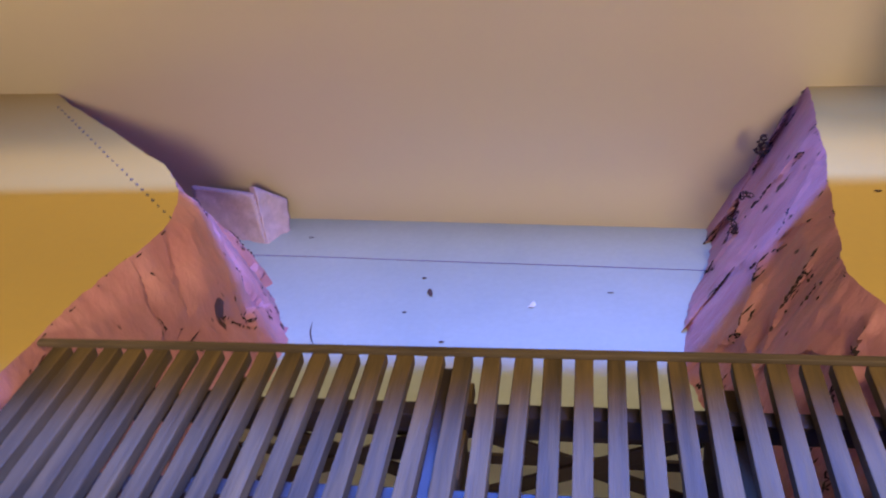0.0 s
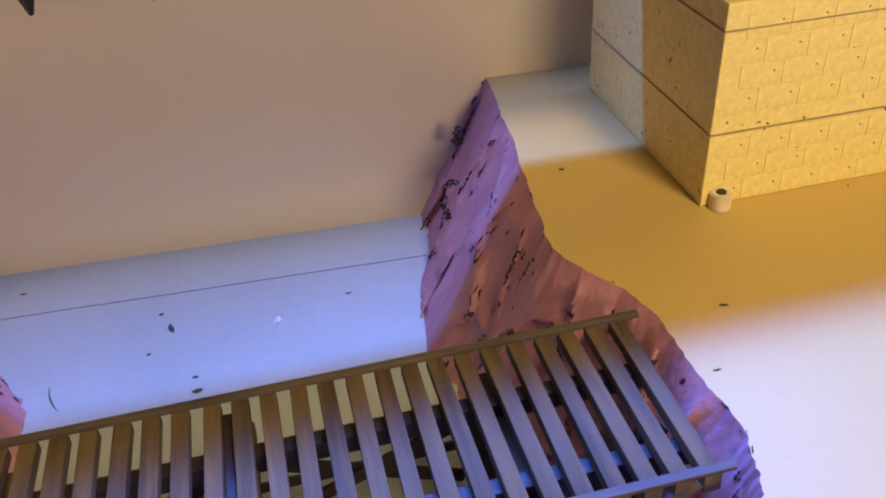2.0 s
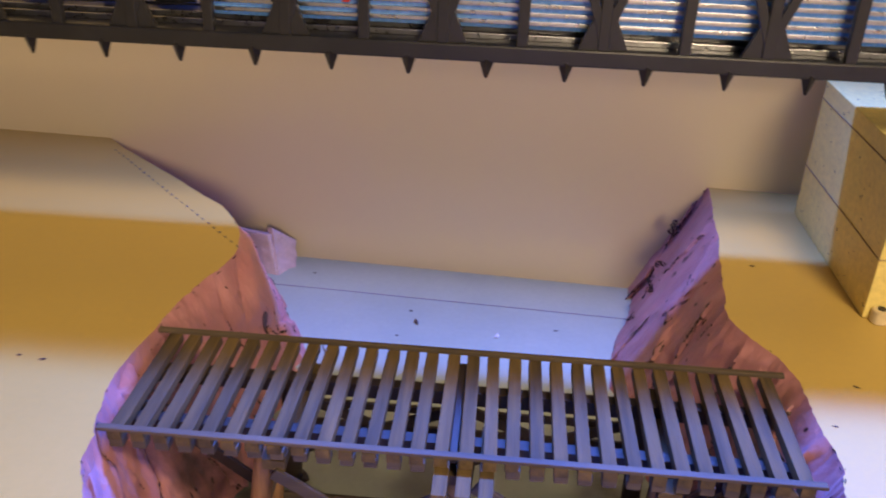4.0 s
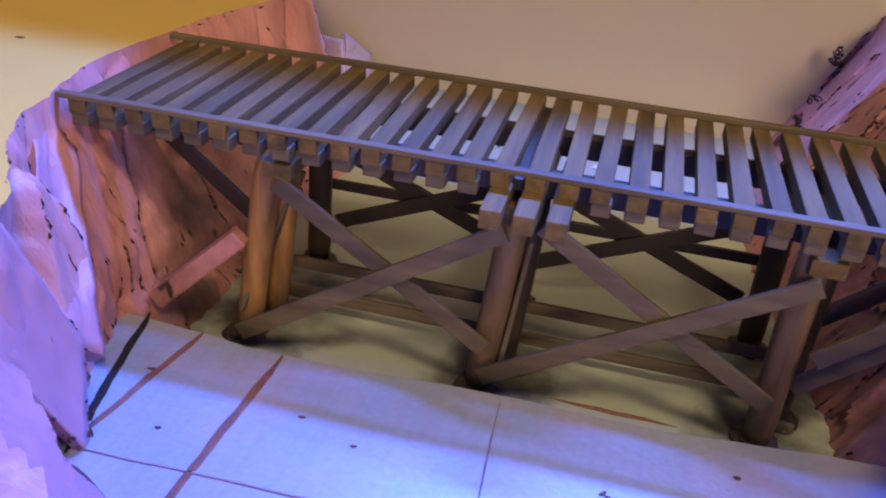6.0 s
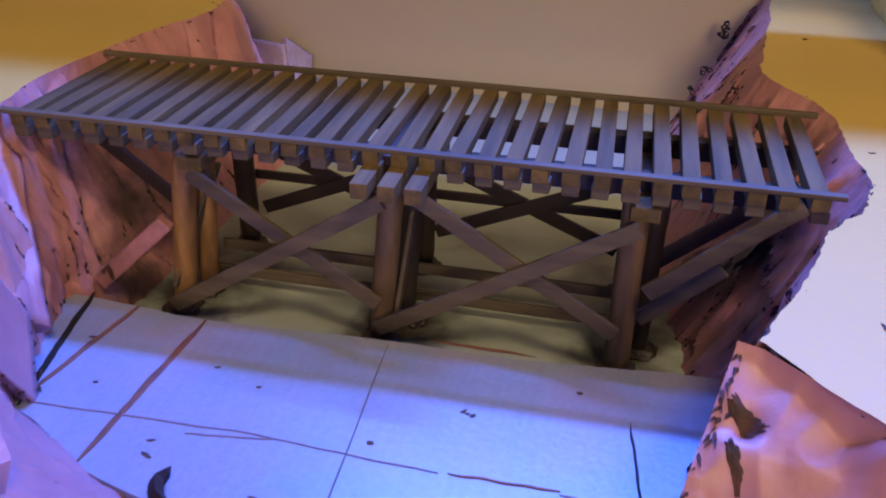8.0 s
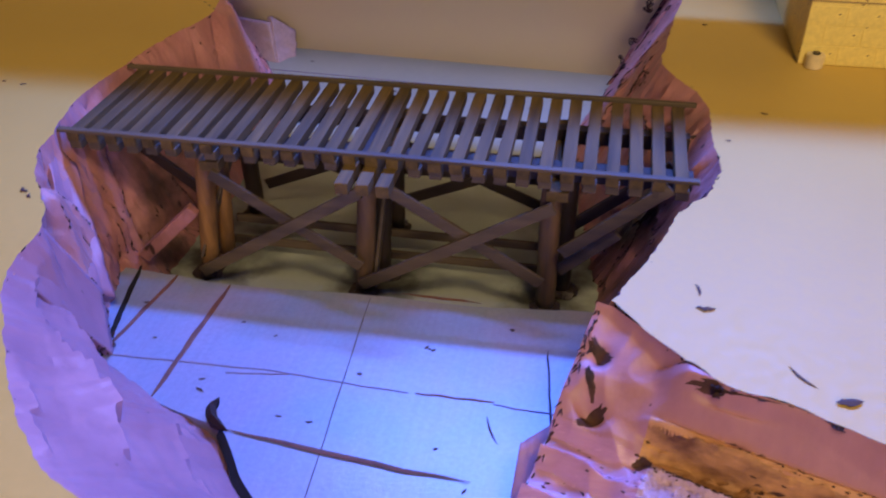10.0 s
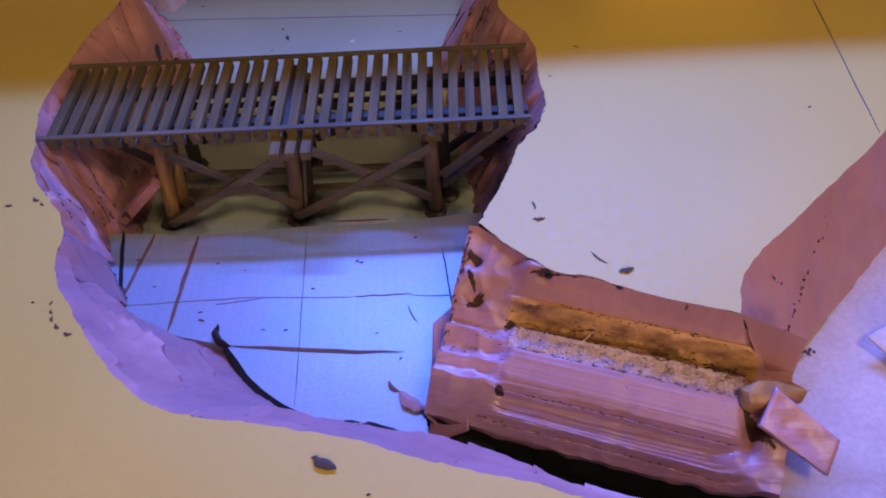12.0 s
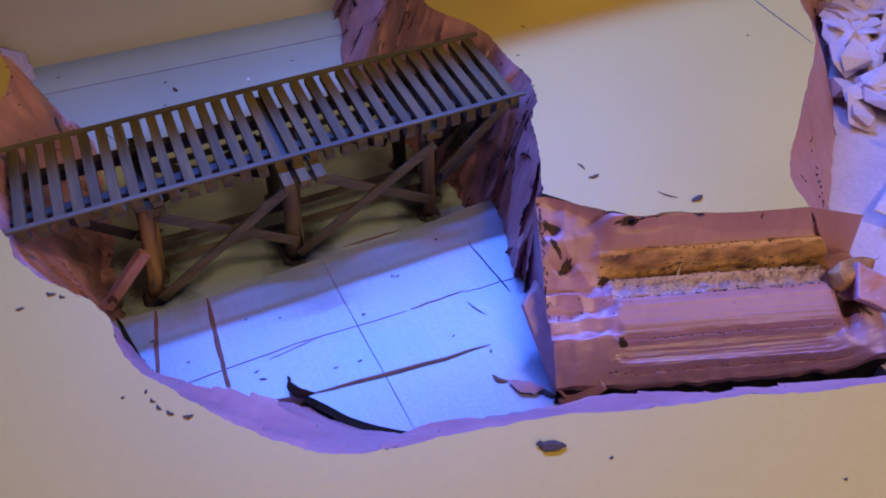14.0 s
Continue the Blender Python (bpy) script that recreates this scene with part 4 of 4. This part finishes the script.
for r in range(8):
    for k in range(10):
        x = bx0 + 0.004 + k * 0.0198 + (0.0099 if r % 2 else 0)
        z = 0.0062 + r * 0.0112
        if x < bx1 - 0.010 and abs(z - 0.0365) > 0.004:
            ob = new("brick", brick_mesh)
            ob.parent = building
            ob.matrix_basis = CB @ pose(x + 0.0055, by0 - 0.00005, z)

# ---------------------------------------------------------------- marks, cuts and litter
def scored(name, a, b, w, mat, text, z, wob=0.0006, h=0.0005, kind="structure", cat="cut line", n=24):
    """A scored line on a sheet: a thin wavering ribbon with a little height."""
    a, b = Vector((*a, z)), Vector((*b, z))
    d = (b - a).normalized()
    side = Vector((-d.y, d.x, 0))
    bm = bmesh.new()
    rows = []
    for i in range(n + 1):
        u = i / n
        c = a.lerp(b, u) + side * wob * noise.noise(Vector((u * 5, a.x * 90, 1)))
        ww = w * (0.75 + 0.5 * abs(noise.noise(Vector((u * 9, a.y * 70, 4))))) * min(1.0, 0.25 + 5 * min(u, 1 - u))
        rows.append([bm.verts.new(c + side * k * ww + Vector((0, 0, h if abs(k) < 0.4 else 0.0001))) for k in (-0.5, -0.3, 0.3, 0.5)])
    for p, q in zip(rows, rows[1:]):
        for k in range(3):
            bm.faces.new((p[k], q[k], q[k + 1], p[k + 1]))
    bmesh.ops.recalc_face_normals(bm, faces=bm.faces[:])
    return tagged(part(name, bm, mat), text, cat, kind=kind)


ZF, ZB = -0.072, -0.092
for a, b, w, mat in (((-0.0985, -0.0185), (-0.107, -0.076), 0.0030, M_STICK), ((-0.068, -0.0215), (-0.0715, -0.103), 0.0032, M_STICK), ((0.0065, -0.020), (0.0135, -0.160), 0.0007, M_PENCIL),
                     ((0.098, -0.043), (0.104, -0.093), 0.0012, M_BURNT_GAP), ((-0.105, -0.081), (-0.03, -0.078), 0.0009, M_SCRATCH), ((-0.03, -0.078), (0.04, -0.081), 0.0005, M_SCRATCH),
                     ((0.043, -0.0805), (0.078, -0.080), 0.0012, M_STICK), ((0.078, -0.0815), (0.111, -0.083), 0.0007, M_SCRATCH), ((-0.045, -0.083), (-0.016, -0.079), 0.0008, M_SCRATCH)):
    scored("cut_line", a, b, w, mat, "dark knife cut in the lilac foam floor", ZF)
# ribbon with the crevice's shade as its colour, along the bank's foot
scored("gap_shade_line", (-0.1215, -0.014), (-0.1065, -0.084), 0.0034, M_GAP, "black ribbon painting the crevice dark between bank and lilac floor", ZF, wob=0.0005)
scored("seam", (-0.20, 0.285), (0.13, 0.267), 0.0006, M_SCRATCH, "thin dark seam across the back board", ZB)
scored("pencil_line", (0.366, 0.13), (0.361, -0.030), 0.0009, M_PENCIL, "thin pencil line on the layout top", 0.0)
for k in range(26):
    u = k / 25
    scored("dash", (-0.287 + 0.139 * u, 0.315 - 0.141 * u), (-0.2845 + 0.139 * u, 0.3125 - 0.141 * u), 0.0012 + 0.0008 * random.random(), M_PENCIL, "short dark pen dash on the layout top", 0.0, h=0.0003, cat="pen mark", n=3)


def fleck(name, at, length, width, turn, mat, text, cat="debris", bend=0.2, h=None):
    """A curled scrap: a bent tapering sliver that rests on its support."""
    h = h or width * 0.4
    bm = bmesh.new()
    rows = []
    for i in range(9):
        u = i / 8 - 0.5
        taper = max(0.15, 1 - (2 * abs(u)) ** 2.5)
        c = Vector((u * length, bend * length * (u * u * 4 - 0.5) + width * 0.3 * noise.noise(Vector((u * 6, at[0] * 300, 2))), 0))
        rows.append([bm.verts.new(c + Vector((0, width * 0.5 * taper * math.cos(t), h * 0.5 * (1 + taper * math.sin(t) * 0.98)))) for t in (0.3, 1.5, 2.8, 4.0, 5.4)])
    for p, q in zip(rows, rows[1:]):
        for k in range(5):
            bm.faces.new((p[k], q[k], q[(k + 1) % 5], p[(k + 1) % 5]))
    bm.faces.new(rows[0])
    bm.faces.new(rows[-1][::-1])
    bmesh.ops.recalc_face_normals(bm, faces=bm.faces[:])
    return tagged(part(name, bm, mat, m=pose(*at, 0, 0, turn)), text, cat)


fleck("wood_strip", (0.021, -0.1205, ZF), 0.108, 0.0026, -5, M_STICK, "thin brown wood strip lying on the lilac floor", "wood strip", 0.01)
fleck("wood_strip", (0.042, -0.0138, ZF), 0.041, 0.0020, -1, M_STICK, "thin red-brown strip lying along the edge of the lilac floor", "wood strip", 0.0)
fleck("foam_scrap", (0.080, -0.160, ZF), 0.020, 0.0085, -38, M_FOAM, "pinkish torn foam scrap on the floor", "foam scrap", 0.1)
fleck("foam_scrap", (0.069, -0.149, ZF), 0.010, 0.0030, -50, M_STICK, "brown torn scrap on the floor", "foam scrap", 0.2)
fleck("foam_scrap", (0.0895, -0.168, ZF), 0.011, 0.0034, -60, M_TWIG, "dark torn scrap on the floor", "foam scrap", 0.2)
fleck("straw", (0.1745, -0.1530, -0.0275), 0.016, 0.0005, 42, M_TOPWHITE, "thin white straw lying across the ledge", "straw", 0.0)
fleck("burr", (-0.036, -0.112, ZF), 0.020, 0.0050, -58, M_BURNT_GAP, "black melted burr standing at the floor edge", "burr", 0.25, 0.009)
for x, y, l, w, t in ((0.0790, -0.096, 0.016, 0.0010, -66), (-0.050, -0.048, 0.0026, 0.0013, 20), (-0.104, -0.042, 0.0040, 0.0014, 10), (0.0155, -0.073, 0.0026, 0.0016, 0), (0.0455, -0.052, 0.0026, 0.0015, 40), (0.080, -0.0315, 0.0026, 0.0017, 0),
                     (0.002, -0.105, 0.0034, 0.0012, 0), (0.058, -0.110, 0.0022, 0.0012, 20), (0.073, -0.129, 0.0030, 0.0012, 60), (-0.031, -0.055, 0.0022, 0.0011, 0), (-0.088, -0.066, 0.0022, 0.0012, 0), (-0.052, -0.095, 0.0050, 0.0014, -20), (-0.054, -0.0885, 0.0034, 0.0011, 15), (-0.012, -0.104, 0.0034, 0.0010, 0), (0.0435, -0.0515, 0.0020, 0.0010, 0), (0.042, -0.0505, 0.0030, 0.0014, 45)):
    fleck("debris", (x, y, ZF), l, w, t, M_TWIG, "small dark scrap on the lilac foam floor", bend=0.05)
for x, y, l, w, t in ((-0.042, 0.243, 0.008, 0.0030, -75), (-0.048, 0.258, 0.0030, 0.0018, 0), (-0.054, 0.224, 0.0026, 0.0016, 0), (-0.029, 0.198, 0.0034, 0.0018, 0), (-0.028, 0.187, 0.0060, 0.0030, 10), (-0.102, 0.203, 0.022, 0.0009, -72), (-0.131, 0.304, 0.0040, 0.0014, 0), (0.060, 0.245, 0.0040, 0.0012, 0)):
    fleck("debris", (x, y, ZB), l, w, t, M_TWIG, "small dark scrap on the pale back board", bend=0.07)
for x, y, l, turn in ((-0.105, -0.137, 0.0030, 70), (-0.103, -0.143, 0.0035, -60), (-0.101, -0.148, 0.0040, -70), (-0.097, -0.153, 0.0045, -50), (-0.090, -0.158, 0.0050, -15), (-0.139, -0.057, 0.0055, -30), (-0.134, -0.061, 0.0040, -50)):
    fleck("debris_crumb", (x, y, 0.0), l, l * 0.4, turn, M_TWIG, "small dark crumb on the cream layout top", "crumb")
fleck("paper_scrap", (0.017, 0.232, ZB), 0.0065, 0.0034, 65, M_TOPWHITE, "tiny white scrap on the back board", "paper scrap")
for x, y, l, w, t in ((0.153, -0.079, 0.0070, 0.0013, 100), (0.155, -0.090, 0.0070, 0.0022, 0), (0.184, -0.1205, 0.0120, 0.0012, -50), (0.197, -0.130, 0.0085, 0.0034, 10), (0.0485, -0.236, 0.0130, 0.0056, -25), (0.069, -0.251, 0.0022, 0.0012, 0), (-0.154, -0.061, 0.0045, 0.0018, 0), (-0.115, -0.136, 0.0022, 0.0012, 0), (0.328, -0.003, 0.0022, 0.0014, 0),
                     (0.193, 0.073, 0.0040, 0.0014, -20), (0.173, 0.041, 0.0034, 0.0010, 0), (0.170, 0.192, 0.0034, 0.0018, 0), (0.291, 0.135, 0.0018, 0.0010, 90), (0.151, -0.298, 0.002, 0.0012, 0), (-0.26, 0.10, 0.0034, 0.0016, 0), (-0.205, 0.045, 0.004, 0.0016, 20), (-0.218, 0.047, 0.003, 0.0014, 0)):
    fleck("debris", (x, y, 0.0), l, w, t, M_TWIG, "small dark scrap on the cream layout top", bend=0.07)

# melted burrs along the cut edges of the banks
rng = random.Random(5)
bm = bmesh.new()
for edge, n in ((left_edge, 200), (right_edge, 130), (dam_edge, 50), (rock_edge, 40)):
    for k in range(n):
        i = rng.randrange(len(edge) - 1)
        if noise.noise(edge[i] * 35) < -0.05:
            continue
        p = edge[i] + Vector((rng.gauss(0, 0.0006), rng.gauss(0, 0.0006), rng.uniform(-0.0016, -0.0001)))
        d = edge[i + 1] - edge[i]
        r = rng.uniform(0.0002, 0.0006)
        bmesh.ops.create_icosphere(bm, subdivisions=1, radius=r, matrix=Matrix.Translation(p) @ Matrix.Rotation(math.atan2(d.y, d.x), 4, "Z") @ Matrix.Diagonal((rng.uniform(1, 5), 0.8, 0.7, 1)))
tagged(part("melted_burrs", bm, M_BURNT_GAP), "tiny black melted burrs along the cut foam edges", "burrs", kind="stuff")


def curl(at, size, seed, text):
    """A tangle of thin melted foam threads on a bank's edge."""
    rg = random.Random(seed)
    data = bpy.data.curves.new("burr_curl", "CURVE")
    data.dimensions, data.bevel_depth, data.bevel_resolution = "3D", size * 0.075, 1
    for _ in range(5):
        sp = data.splines.new("POLY")
        sp.points.add(15)
        ph, rad = rg.uniform(0, 6), size * rg.uniform(0.10, 0.30)
        c = Vector((rg.uniform(-0.35, 0.35), rg.uniform(-0.35, 0.35), rg.uniform(-0.5, 0.5))) * size
        for i, pt in enumerate(sp.points):
            ang = ph + i * (0.2 + 0.35 * rg.random())
            pt.co = (c.x + rad * math.cos(ang), c.y + rad * 0.5 * math.sin(ang * 0.8), c.z + rad * math.sin(ang) * 0.9, 1)
            pt.radius = 1.4 - i / 15
    tmp = new("burr_curl", data)
    dg = bpy.context.evaluated_depsgraph_get()
    me = bpy.data.meshes.new_from_object(tmp.evaluated_get(dg))
    bpy.data.objects.remove(tmp)
    me.materials.clear()
    me.materials.append(M_BURNT_GAP)
    ob = new("burr_curl", me)
    ob.location = at
    return tagged(ob, text, "burr")


for at, size, seed in (((0.139, 0.284, -0.022), 0.009, 1), ((0.131, 0.268, -0.044), 0.006, 2), ((0.125, 0.258, -0.056), 0.008, 3), ((-0.147, 0.172, -0.004), 0.004, 5), ((0.158, -0.127, -0.004), 0.007, 6)):
    curl(at, size, seed, "curled black melted foam thread on the bank edge")
